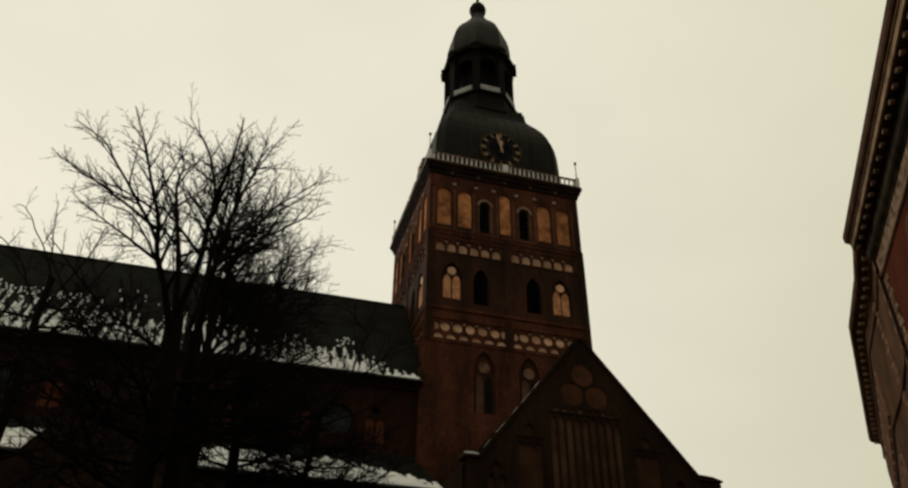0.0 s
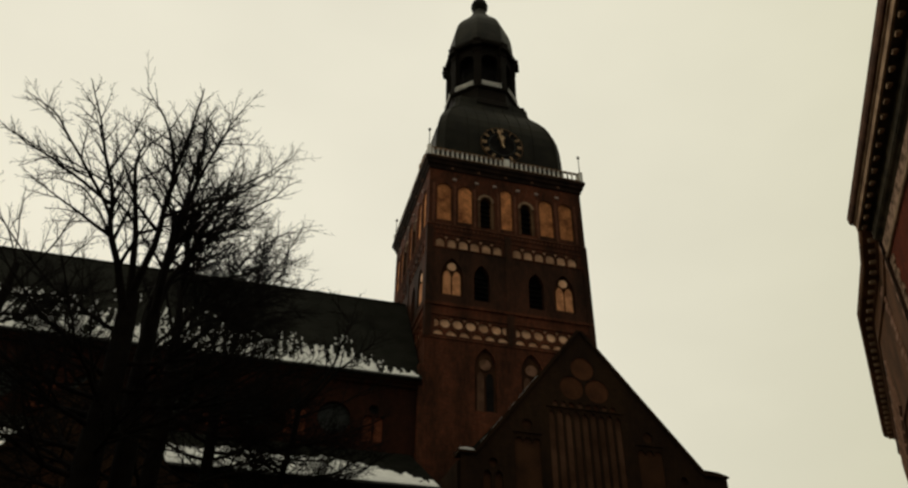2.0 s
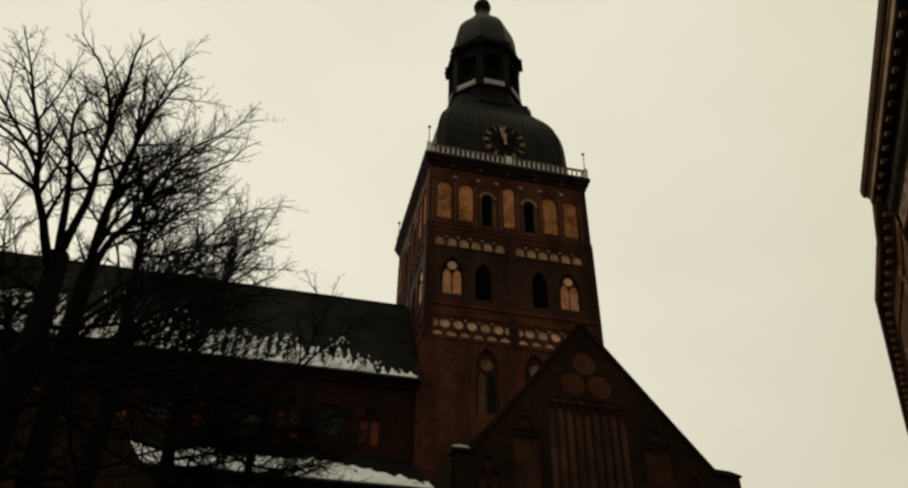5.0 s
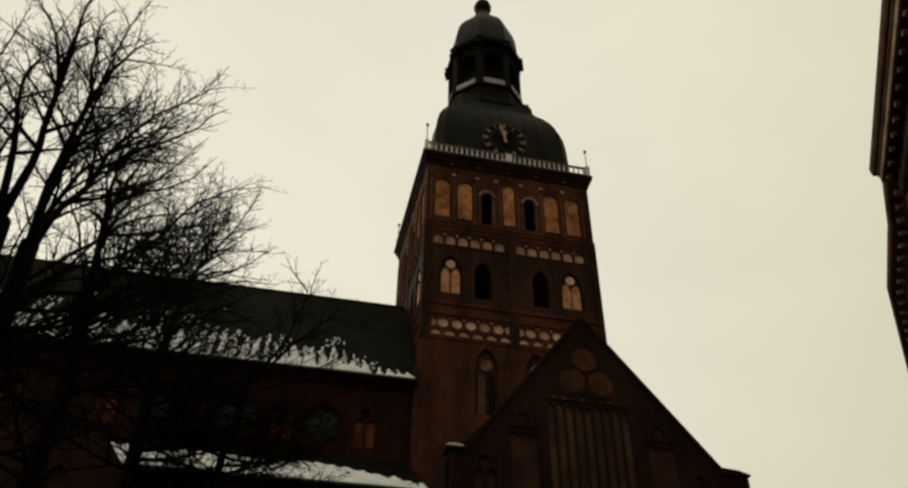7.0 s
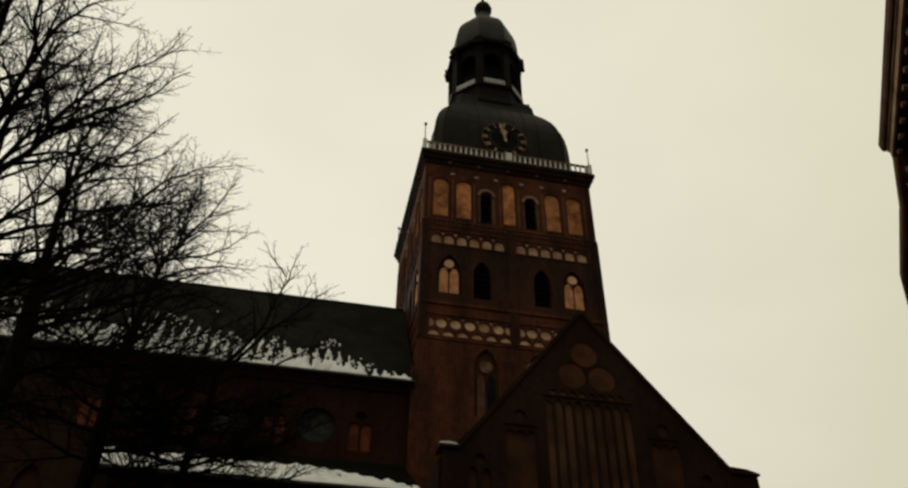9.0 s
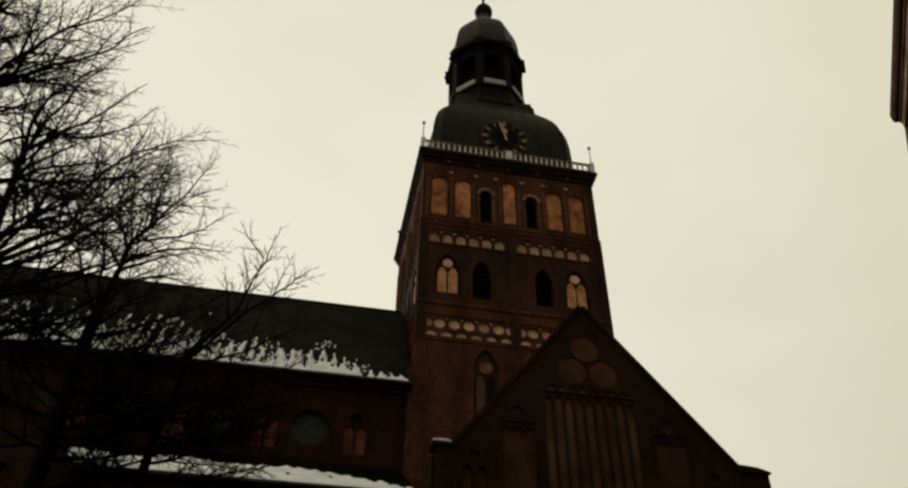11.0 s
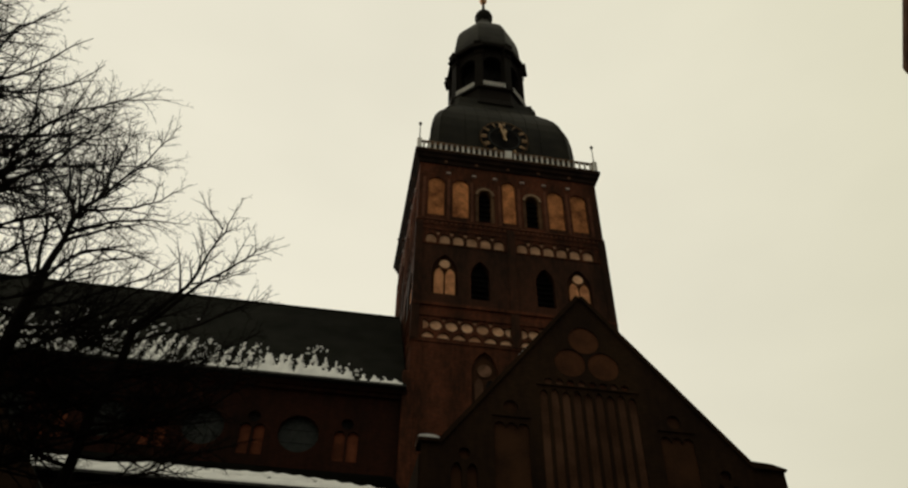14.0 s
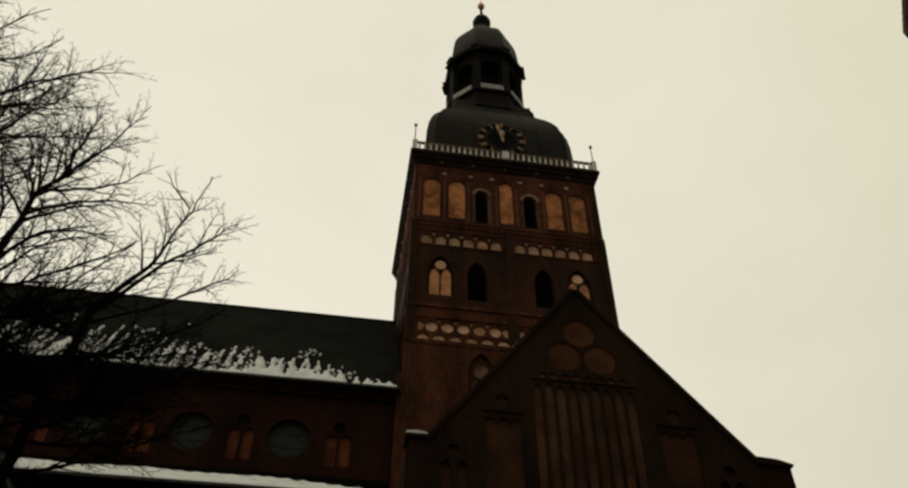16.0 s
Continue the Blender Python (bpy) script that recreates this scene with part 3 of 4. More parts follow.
for i in range(8):
    v = radians(22.5 + 45 * i)
    m = pose(0, 0, 0, 0, 0, 22.5 + 45 * i)
    part("pier", PIER, tower, m @ pose(3.95, 0, 0))
    part("corner_console", BRACKET, tower, m @ pose(4.15, 0, 0))
    f = pose(0, 0, 0, 0, 0, 45 * i)
    ap = 4.0 * math.cos(radians(22.5))
    part("lantern_arch", LAN_WALL, tower, f @ pose(0, -ap, 0))
    gr = part("gallery_rail", LRAIL, tower, f @ pose(0, -ap - 0.42, 0), "pale gallery rail")
    for k in range(8):
        part("gallery_baluster", LBAL, gr, pose(-1.12 + k * 0.32, 0, 0))
part("lantern_attic", lathe("lantern_attic", [(octagon(r), z) for r, z in ((4.55, 76.0), (4.65, 76.35), (4.6, 76.7), (4.2, 76.9))], LANTERN_COPPER), tower)
part("cupola", lathe("cupola", [(octagon(r), z) for r, z in ((3.98, 76.8), (4.08, 77.3), (4.1, 78.2), (4.03, 79.3), (3.9, 80.4), (3.66, 81.4), (3.26, 82.3), (2.7, 83.2), (2.02, 84.1), (1.45, 85.0), (1.0, 86.0), (0.74, 86.9))], COPPER_BARE), tower,
     label="brown-black copper cupola")
part("finial", turned("finial", ((0.72, 86.6), (0.8, 86.95), (1.08, 87.4), (1.14, 87.9), (0.95, 88.5), (0.55, 88.95), (0.22, 89.3), (0.16, 90.9), (0.1, 91.4)), COPPER, 14), tower)
part("gilded_ball", turned("gilded_ball", ((0.08, 91.3), (0.36, 91.44), (0.48, 91.8), (0.36, 92.16), (0.08, 92.3), (0.05, 93.4)), GILT_BALL, 12), tower, label="gilded ball on a spike")

# ---- nave ----
nave = thing("church_nave", "long red-brick church nave with a steep dark roof under patchy snow", "church")
NX0, NX1, NY = -58.0, 0.1, 0.35
holes, extra = [], []
for k in range(9):
    c = -6.7 - 5.95 * k
    holes.append([(u, z) for u, z in circle(c, 25.3, 1.3, 24)])
    t = -3.65 - 5.95 * k
    for q in (-0.43, 0.43):
        holes.append(arch(t + q, 23.65, 0.68, 25.75, False))
    holes.append(circle(t, 26.25, 0.4, 12))
at = pose(0, NY, 0)
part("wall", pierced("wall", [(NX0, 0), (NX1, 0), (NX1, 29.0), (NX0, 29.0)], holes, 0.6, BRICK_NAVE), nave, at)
for k in range(9):
    c = -6.7 - 5.95 * k
    win = part("round_window", slab("round_window", circle(c, 25.3, 1.3, 24), 0.42, 0.46, GLASS_OLD), nave, at, "round leaded window, dull grey-green glass")
    for d in (-0.45, 0.45):
        part("glazing_bar", box("glazing_bar", c - 1.2, c + 1.2, 0.38, 0.42, 25.3 + d - 0.02, 25.3 + d + 0.02, LEAD), win)
        part("glazing_bar", box("glazing_bar", c + d - 0.02, c + d + 0.02, 0.37, 0.41, 24.12, 26.48, LEAD), win)
    t = -3.65 - 5.95 * k
    for q in (-0.43, 0.43):
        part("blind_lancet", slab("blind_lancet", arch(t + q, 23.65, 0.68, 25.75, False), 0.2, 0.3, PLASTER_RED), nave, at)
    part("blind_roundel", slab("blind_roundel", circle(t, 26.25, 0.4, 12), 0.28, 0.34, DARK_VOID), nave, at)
# near-black sheet in place of the nave's unlit interior
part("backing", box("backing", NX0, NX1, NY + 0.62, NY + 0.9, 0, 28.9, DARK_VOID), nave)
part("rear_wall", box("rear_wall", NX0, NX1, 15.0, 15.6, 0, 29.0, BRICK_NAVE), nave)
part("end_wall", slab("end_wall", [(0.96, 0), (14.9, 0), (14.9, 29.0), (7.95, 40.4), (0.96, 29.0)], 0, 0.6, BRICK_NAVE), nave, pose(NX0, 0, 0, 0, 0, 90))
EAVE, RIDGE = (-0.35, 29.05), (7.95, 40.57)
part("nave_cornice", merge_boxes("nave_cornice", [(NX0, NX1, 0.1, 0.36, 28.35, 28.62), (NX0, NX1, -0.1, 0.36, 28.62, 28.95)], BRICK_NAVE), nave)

def pitched(name, y0, z0, y1, z1, x0, x1, thick, mat, rows=26):
    """A roof slope with its courses lapped like shallow steps."""
    verts, faces = [], []
    dy, dz = y1 - y0, z1 - z0
    L = math.hypot(dy, dz)
    ny, nz = -dz / L, dy / L
    pts = []
    for r in range(rows):
        a, b = r / rows, (r + 1) / rows
        pts.append((y0 + dy * a + ny * 0.05, z0 + dz * a + nz * 0.05))
        pts.append((y0 + dy * b, z0 + dz * b))
    low = [(y0 - ny * thick, z0 - nz * thick), (y1 - ny * thick, z1 - nz * thick)]
    loop = pts + low[::-1]
    n = len(loop)
    verts = [(x0, y, z) for y, z in loop] + [(x1, y, z) for y, z in loop]
    faces = [(i, (i + 1) % n, n + (i + 1) % n, n + i) for i in range(n)]
    faces += [tuple(range(n))[::-1], tuple(range(n, 2 * n))]
    bm = bmesh.new()
    bv = [bm.verts.new(v) for v in verts]
    for f in faces:
        bm.faces.new([bv[i] for i in f])
    bmesh.ops.triangulate(bm, faces=[f for f in bm.faces if len(f.verts) > 4])
    return from_bm(name, bm, mat)


part("roof_slope", pitched("roof_slope", EAVE[0], EAVE[1], RIDGE[0], RIDGE[1], NX0 - 0.3, -0.02, 0.25, ROOF_TILE, 40), nave, label="steep dark roof slope")
part("roof_slope", pitched("roof_slope", 16.25, EAVE[1], RIDGE[0], RIDGE[1], NX0 - 0.3, -0.02, 0.25, ROOF_TILE, 40), nave)
part("ridge_cap", turned("ridge_cap", ((0.14, 0), (0.14, 57.9)), ROOF_TILE, 8), nave, pose(-0.1, RIDGE[0], RIDGE[1], 0, -90, 0))
part("gutter", merge_boxes("gutter", [(NX0, -0.05, EAVE[0] - 0.22, EAVE[0] - 0.02, EAVE[1] - 0.12, EAVE[1] + 0.02)], METAL), nave)

# ---- side aisle ----
aisle = thing("side_aisle", "low brick side aisle whose lean-to roof is covered in snow", "church")
AY, AZ, AZ1 = -10.0, 17.2, 22.9
part("wall", box("wall", NX0, -0.65, AY + 0.4, AY + 1.0, 0, 16.9, BRICK_SHADED), aisle)
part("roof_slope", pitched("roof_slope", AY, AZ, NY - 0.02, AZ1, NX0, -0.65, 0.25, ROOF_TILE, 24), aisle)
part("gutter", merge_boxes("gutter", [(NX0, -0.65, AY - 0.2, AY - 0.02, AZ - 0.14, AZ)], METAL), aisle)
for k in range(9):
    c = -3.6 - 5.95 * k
    part("buttress", merge_boxes("buttress", [(c - 0.5, c + 0.5, AY - 0.7, AY + 0.4, 0, 14.2), (c - 0.4, c + 0.4, AY - 0.2, AY + 0.4, 14.2, 15.8)], BRICK_SHADED), aisle)

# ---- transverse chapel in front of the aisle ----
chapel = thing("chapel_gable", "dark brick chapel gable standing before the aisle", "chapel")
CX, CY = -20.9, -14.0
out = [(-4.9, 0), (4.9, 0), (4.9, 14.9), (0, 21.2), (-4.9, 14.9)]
part("gable_wall", pierced("gable_wall", out, [arch(-1.5, 9, 1.2, 15.5, True), arch(1.5, 9, 1.2, 15.5, True), circle(0, 17.6, 0.8, 16)], 0.5, BRICK_SHADED), chapel, pose(CX, CY, 0))
for u in (-1.5, 1.5):
    part("blind_window", slab("blind_window", arch(u, 9, 1.2, 15.5, True), 0.3, 0.42, BLIND_BRICK), chapel, pose(CX, CY, 0))
part("blind_roundel", slab("blind_roundel", circle(0, 17.6, 0.8, 16), 0.3, 0.42, BLIND_BRICK), chapel, pose(CX, CY, 0))
for x in (CX - 4.9, CX + 4.4):
    part("side_wall", box("side_wall", x, x + 0.5, CY + 0.5, AY + 0.4, 0, 14.6, BRICK_SHADED), chapel)
# dark sheet standing for the unlit space within the chapel
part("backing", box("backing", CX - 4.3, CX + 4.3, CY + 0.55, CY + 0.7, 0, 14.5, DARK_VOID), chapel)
part("roof", slab("roof", [(-5.1, 14.6), (-4.6, 14.6), (0, 20.5), (4.6, 14.6), (5.1, 14.6), (0, 21.1)], 0.45, 11.0, ROOF_TILE), chapel, pose(CX, CY, 0))

# ---- porch with its great gable ----
porch = thing("porch_gable", "great red-brick porch gable with three roundels and tall blind lancets", "church porch")
PY = -14.0
APEX = (7.7, 27.35)
out = [(-0.6, 0), (17.05, 0), (17.05, 18.2), (15.5, 18.2), (APEX[0] + 0.12, APEX[1]), (APEX[0] - 0.12, APEX[1]), (0.3, 18.1), (-0.6, 18.1)]
holes = [circle(7.7, 24.65, 0.82, 20), circle(6.85, 23.2, 0.82, 20), circle(8.6, 23.15, 0.82, 20)]
panels = [("blind_roundel", h, 0.06, ROUNDEL_BRICK) for h in holes]
for i in range(9):
    o = arch(5.35 + i * 0.565, 12.0, 0.42, 21.5 + (0.1 if i % 2 else 0), True)
    holes.append(o)
    panels.append(("blind_lancet", o, 0.12, LANCET_BRICK))
for i in range(8):
    o = circle(5.63 + i * 0.565, 21.98, 0.2, 10)
    holes.append(o)
    panels.append(("blind_roundel", o, 0.1, DULL_PLASTER if i in (0, 1, 3, 6) else ROUNDEL_BRICK))
for c in (3.65, 11.85):
    lobes = []
    for q in (0.58, 0, -0.58):
        lobes += circle(c + q, 19.25, 0.27, 8, 0, math.pi)
    o = [(c - 0.85, 12), (c + 0.85, 12)] + lobes
    holes.append(o)
    panels.append(("blind_panel", o, 0.10, BLIND_BRICK))
    o = circle(c, 20.35, 0.36, 14)
    holes.append(o)
    panels.append(("blind_roundel", o, 0.12, BLIND_BRICK))
for c in (1.4, 14.0):
    for q in (-0.36, 0.36):
        o = arch(c + q, 13, 0.5, 17.3, True)
        holes.append(o)
        panels.append(("blind_lancet", o, 0.2, BLIND_BRICK))
    o = circle(c, 17.75, 0.28, 12)
    holes.append(o)
    panels.append(("blind_roundel", o, 0.2, BLIND_BRICK))
at = pose(0, PY, 0)
part("gable_wall", pierced("gable_wall", out, holes, 0.7, BRICK_SHADED), porch, at)
for name, o, y, mat in panels:
    part(name, slab(name, o, y, y + 0.08, mat), porch, at)
for z, u0, u1 in ((21.72, 5.0, 10.25), (19.78, 2.7, 4.6), (19.78, 10.9, 12.8)):
    part("string_course", box("string_course", u0, u1, -0.07, 0.02, z, z + 0.09, BRICK_SHADED, 0.02), porch, at)
# near-black sheet behind the gable imitates the unlit porch
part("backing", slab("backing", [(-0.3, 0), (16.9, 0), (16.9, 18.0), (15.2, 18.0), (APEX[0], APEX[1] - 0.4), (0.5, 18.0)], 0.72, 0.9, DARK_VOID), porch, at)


def coping(x0, z0, x1, z1, name="coping", mat=None, lift=0.0, h=0.22, y0=-0.12, y1=0.75):
    dx, dz = x1 - x0, z1 - z0
    L = math.hypot(dx, dz)
    nx, nz = -dz / L, dx / L
    if nz < 0:
        nx, nz = -nx, -nz
    o = [(x0 + nx * lift, z0 + nz * lift), (x1 + nx * lift, z1 + nz * lift), (x1 + nx * (lift + h), z1 + nz * (lift + h)), (x0 + nx * (lift + h), z0 + nz * (lift + h))]
    return slab(name, o, y0, y1, mat or BRICK_SHADED)


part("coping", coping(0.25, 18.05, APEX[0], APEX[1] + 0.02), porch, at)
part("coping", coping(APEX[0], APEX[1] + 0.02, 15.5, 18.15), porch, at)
part("shoulder_cap", slab("shoulder_cap", [(15.42, 18.21), (17.15, 18.21), (17.15, 18.30), (16.4, 18.5), (15.45, 18.56)], -0.16, 1.0, BRICK_SHADED), porch, at)
part("shoulder_cap", box("shoulder_cap", -0.75, 0.3, -0.16, 1.0, 18.11, 18.3, BRICK_SHADED, 0.03), porch, at)
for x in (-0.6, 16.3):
    part("side_wall", box("side_wall", x, x + 0.7, PY + 0.72, -0.3, 0, 17.9, BRICK_SHADED), porch)
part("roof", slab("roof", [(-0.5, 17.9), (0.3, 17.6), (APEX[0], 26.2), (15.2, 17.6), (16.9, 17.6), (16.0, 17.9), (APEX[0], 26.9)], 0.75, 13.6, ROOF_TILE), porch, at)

# ---- snow ----
def snow_sheet(name, label, y0, z0, y1, z1, x0, x1, cover, step=0.14):
    """Snow lying on a slope: cells of a grid kept where cover(x, v) is positive, v metres up the slope, thicker further from the edge."""
    L = math.hypot(y1 - y0, z1 - z0)
    dy, dz = (y1 - y0) / L, (z1 - z0) / L
    nx, nv = int((x1 - x0) / step), int(L / step)
    keep = {}
    for i in range(nx):
        for j in range(nv):
            c = cover(x0 + (i + 0.5) * step, (j + 0.5) * step)
            if c > 0:
                keep[i, j] = c
    verts, faces, top, low = [], [], {}, {}

    def corner(i, j, up):
        store = top if up else low
        if (i, j) not in store:
            near = [keep[a, b] for a in (i - 1, i) for b in (j - 1, j) if (a, b) in keep]
            h = 0.05 + 0.02 + (0.10 * min(1.0, min(near)) if len(near) == 4 else 0.0) if up else 0.0
            w = 0.45 * step
            sx = noise.noise((i * 0.7, j * 0.7, 1.3)) * w
            sv = noise.noise((i * 0.7, j * 0.7, 7.9)) * w
            x, v = x0 + i * step + sx, max(0.0, j * step + sv) - (0.12 if j == 0 else 0)
            store[i, j] = len(verts)
            verts.append((x, y0 + dy * v - dz * h, z0 + dz * v + dy * h))
        return store[i, j]

    for i, j in keep:
        ring = ((i, j), (i + 1, j), (i + 1, j + 1), (i, j + 1))
        faces.append(tuple(corner(*q, True) for q in ring))
        for k, nb in enumerate(((i, j - 1), (i + 1, j), (i, j + 1), (i - 1, j))):
            if nb not in keep:
                a, b = ring[k], ring[(k + 1) % 4]
                faces.append((corner(*a, True), corner(*a, False), corner(*b, False), corner(*b, True)))
    return tagged(new(name, mesh(name, verts, faces, SNOW, True)), label, "snow", kind="stuff")


def nave_cover(x, v):
    d = -x
    reach = 0.9 + 0.5 * noise.noise((x * 0.5, 0, 3))
    reach += min(1.0, max(0.0, d - 1.6) / 4.6) * 2.9 + min(1.0, max(0.0, d - 11) / 7) * 1.7
    s = x + 0.12 * noise.noise((x * 0.7, v * 0.9, 2))    # melt runnels run straight down the slope
    comb = 0.5 + 0.5 * math.sin(s * 7.6 + 4.0 * noise.noise((x * 0.5, 0.0, 8)))
    patch = noise.noise((x * 0.45, v * 0.35, 5)) + 0.6 * noise.noise((x * 1.5, v * 0.7, 9))
    body = reach * ((0.36 if d < 10 else 0.16) + 0.85 * comb * comb + 0.6 * patch) - v
    hole = noise.noise((x * 2.2, v * 0.7, 40)) + 0.45 * (comb < 0.25) > 0.36 + 0.5 * max(0.0, 0.9 - v)
    row = math.floor(v / 0.33)                            # crumbs left in the laps of the tiles
    u = x * 2.3 + 0.71 * (row * row % 7) + 1.1 * noise.noise((x * 1.3, row * 3.1, 70))
    left = noise.noise((x * 0.55, v * 0.4, 21)) + 0.5 * noise.noise((x * 2.2, v * 1.1, 33)) + 0.9 * (1 - v / (1.5 + 1.25 * reach))
    if d > 1.5 and body <= 0 and v - row * 0.33 < 0.19 and u - math.floor(u) < 0.28 + 0.5 * noise.noise((x * 3.1, row * 5.3, 11)) and left > 0.52:
        return 0.1
    return -1 if d < 0.3 or (hole and v > (0.34 if d < 10 else 0.08) * reach) else body


def aisle_cover(x, v):
    d = -x
    top = 6.4 if d > 6 else 2.0 + (d - 0.8) * 0.85
    comb = 0.5 + 0.5 * math.sin(x * 7.0 + 4.0 * noise.noise((x * 0.6, 0.0, 18)))
    top += 1.6 * noise.noise((x * 0.33, 0, 13)) + 0.9 * (comb - 0.5) + 0.6 * noise.noise((x * 1.9, v * 0.5, 17))
    gap = noise.noise((x * 0.42, v * 0.5, 60)) + 0.4 * noise.noise((x * 2.1, v * 0.8, 44))
    if gap > 0.42 and v > 1.8 + 0.8 * comb:
        return -1
    if noise.noise((x * 2.6, v * 0.6, 91)) > 0.42 and v > 0.7:
        return -1
    return min(1.0, top - v) if d > 0.75 else -1


snow_sheet("roof_snow", "thin patchy snow with melt runnels along the nave eaves", EAVE[0], EAVE[1], RIDGE[0], RIDGE[1], -57.5, -0.05, nave_cover, 0.11)
snow_sheet("aisle_snow", "snow blanket lying on the lean-to aisle roof", AY, AZ, NY, AZ1, -57.5, -0.7, aisle_cover, 0.18)
cap = thing("gable_snow", "thin strips of snow on the gable's coping", "snow", kind="stuff")
part("snow_strip", slab("snow_strip", [(-0.78, 18.31), (0.25, 18.31), (0.1, 18.42), (-0.3, 18.46), (-0.7, 18.4)], PY - 0.15, PY + 0.9, SNOW), cap)
for a, b, d in ((0.9, 1.3, 0.2), (1.7, 2.3, 0.22), (2.8, 3.2, 0.2), (3.5, 4.1, 0.1), (4.3, 4.72, -0.09)):
    k = (APEX[1] + 0.02 - 18.05) / (APEX[0] - 0.25)
    part("snow_strip", coping(a, 18.05 + (a - 0.25) * k, b, 18.05 + (b - 0.25) * k, "snow_strip", SNOW, 0.2215, 0.012, PY + d, PY + 0.42), cap)

# ---- brick building along the street ----
STREET = pose(14.4, -32.1, 0, 0, 0, 56.6)
house = thing("street_building", "tall dark red-brick building with a heavy bracketed cornice", "building", STREET)
X0 = -46.0
WALL = -1.15
win_u = [-6.6 - 3.6 * i for i in range(11)]
holes = []
for u in win_u:
    for z in (4.2, 9.2, 14.2, 18.9):
        holes.append(arch(u, z, 1.5, z + 2.9, False, 8))
# its street front faces +y, so the wall is turned round
front = pose(0, WALL, 0, 0, 0, 180)
part("wall", pierced("wall", [(0.3, 0), (-X0, 0), (-X0, 23.7), (0.3, 23.7)], [[(-u, z) for u, z in reversed(h)] for h in holes], 0.3, BRICK_STREET), house, front)
GLASS = material("window_glass", (0.05, 0.05, 0.048), (0.03, 0.03, 0.03), 0.08, scale=1.5, grain=4, bump=0.02, spec=0.7)
for u in win_u:
    for z in (4.2, 9.2, 14.2, 18.9):
        w = part("window", slab("window", arch(-u, z, 1.5, z + 2.9, False, 8), 0.24, 0.27, GLASS), house, front)
        part("window_frame", merge_boxes("window_frame", [(-u - 0.04, -u + 0.04, 0.18, 0.24, z, z + 2.9), (-u - 0.72, -u + 0.72, 0.18, 0.24, z + 1.7, z + 1.78)], STUCCO_DARK), w)
        part("surround", band("surround", arch(-u, z, 1.5, z + 2.9, False, 8)[1:] + arch(-u, z, 1.5, z + 2.9, False, 8)[:1],
                              arch(-u, z - 0.01, 1.96, z + 3.13, False, 8)[1:] + arch(-u, z - 0.01, 1.96, z + 3.13, False, 8)[:1], -0.1, 0.05, STUCCO_DARK), w)
        part("sill", box("sill", -u - 1.05, -u + 1.05, -0.18, 0.1, z - 0.22, z - 0.02, STUCCO_DARK, 0.03), w)
part("body", box("body", X0, -0.3, WALL - 15, WALL - 0.32, 0, 24.4, BRICK_STREET), house)
for z, h, p in ((3.4, 0.3, 0.12), (8.2, 0.25, 0.1), (13.2, 0.25, 0.1), (17.9, 0.25, 0.1)):
    part("string_course", box("string_course", X0, -0.28, WALL - 0.05, WALL + p, z, z + h, STUCCO_DARK, 0.03), house)


def run(name, profile, x0, x1, mat):
    """A moulding: profile (y, z) drawn along x."""
    n = len(profile)
    bm = bmesh.new()
    a = [bm.verts.new((x0, y, z)) for y, z in profile]
    b = [bm.verts.new((x1, y, z)) for y, z in profile]
    for i in range(n):
        bm.faces.new((a[i], a[(i + 1) % n], b[(i + 1) % n], b[i]))
    bm.faces.new(a)
    bm.faces.new(b[::-1])
    bmesh.ops.triangulate(bm, faces=[f for f in bm.faces if len(f.verts) > 4])
    return from_bm(name, bm, mat)


part("frieze_band", run("frieze_band", [(WALL - 0.3, 22.86), (WALL + 0.07, 22.86), (WALL + 0.07, 23.62), (WALL - 0.3, 23.62)], X0, -0.25, MOTTLED), house, label="flaking brown-pink stucco band under the cornice")
part("frieze_moulding", run("frieze_moulding", [(WALL - 0.3, 22.7), (WALL + 0.1, 22.7), (WALL + 0.14, 22.76), (WALL + 0.14, 22.84), (WALL + 0.09, 22.855), (WALL - 0.3, 22.855)], X0, -0.25, STONE_BROWN), house)
part("cove", run("cove", [(WALL - 0.3, 23.63), (WALL + 0.1, 23.63), (WALL + 0.16, 23.7), (WALL + 0.3, 23.78), (WALL + 0.3, 23.85), (WALL - 0.3, 23.85)], X0, -0.25, SOFFIT), house)
QUOIN = (box("quoin", -0.82, -0.3, WALL - 0.05, WALL + 0.06, 0.0, 0.36, MOTTLED, 0.03), box("quoin", -1.06, -0.3, WALL - 0.05, WALL + 0.06, 0.0, 0.36, MOTTLED, 0.03))
for i in range(56):
    part("quoin", QUOIN[i % 2], house, pose(0, 0, 0.1 + i * 0.4))
part("soffit", run("soffit", [(WALL - 0.3, 23.86), (WALL + 0.34, 23.86), (WALL + 0.34, 24.5), (-0.34, 24.5), (-0.34, 24.72), (WALL - 0.3, 24.72)], X0, -0.15, SOFFIT), house)
part("corona", run("corona", [(-0.36, 24.55), (-0.24, 24.55), (-0.24, 24.9), (-0.16, 24.9), (-0.16, 24.98), (-0.36, 24.98)], X0, -0.05, STONE_BROWN), house)
part("gutter", run("gutter", [(-0.3, 24.99), (-0.06, 24.99), (0.0, 25.1), (0.02, 25.42), (-0.03, 25.44), (-0.05, 25.2), (-0.3, 25.2)], X0, 0.0, GUTTER_PAINT), house)
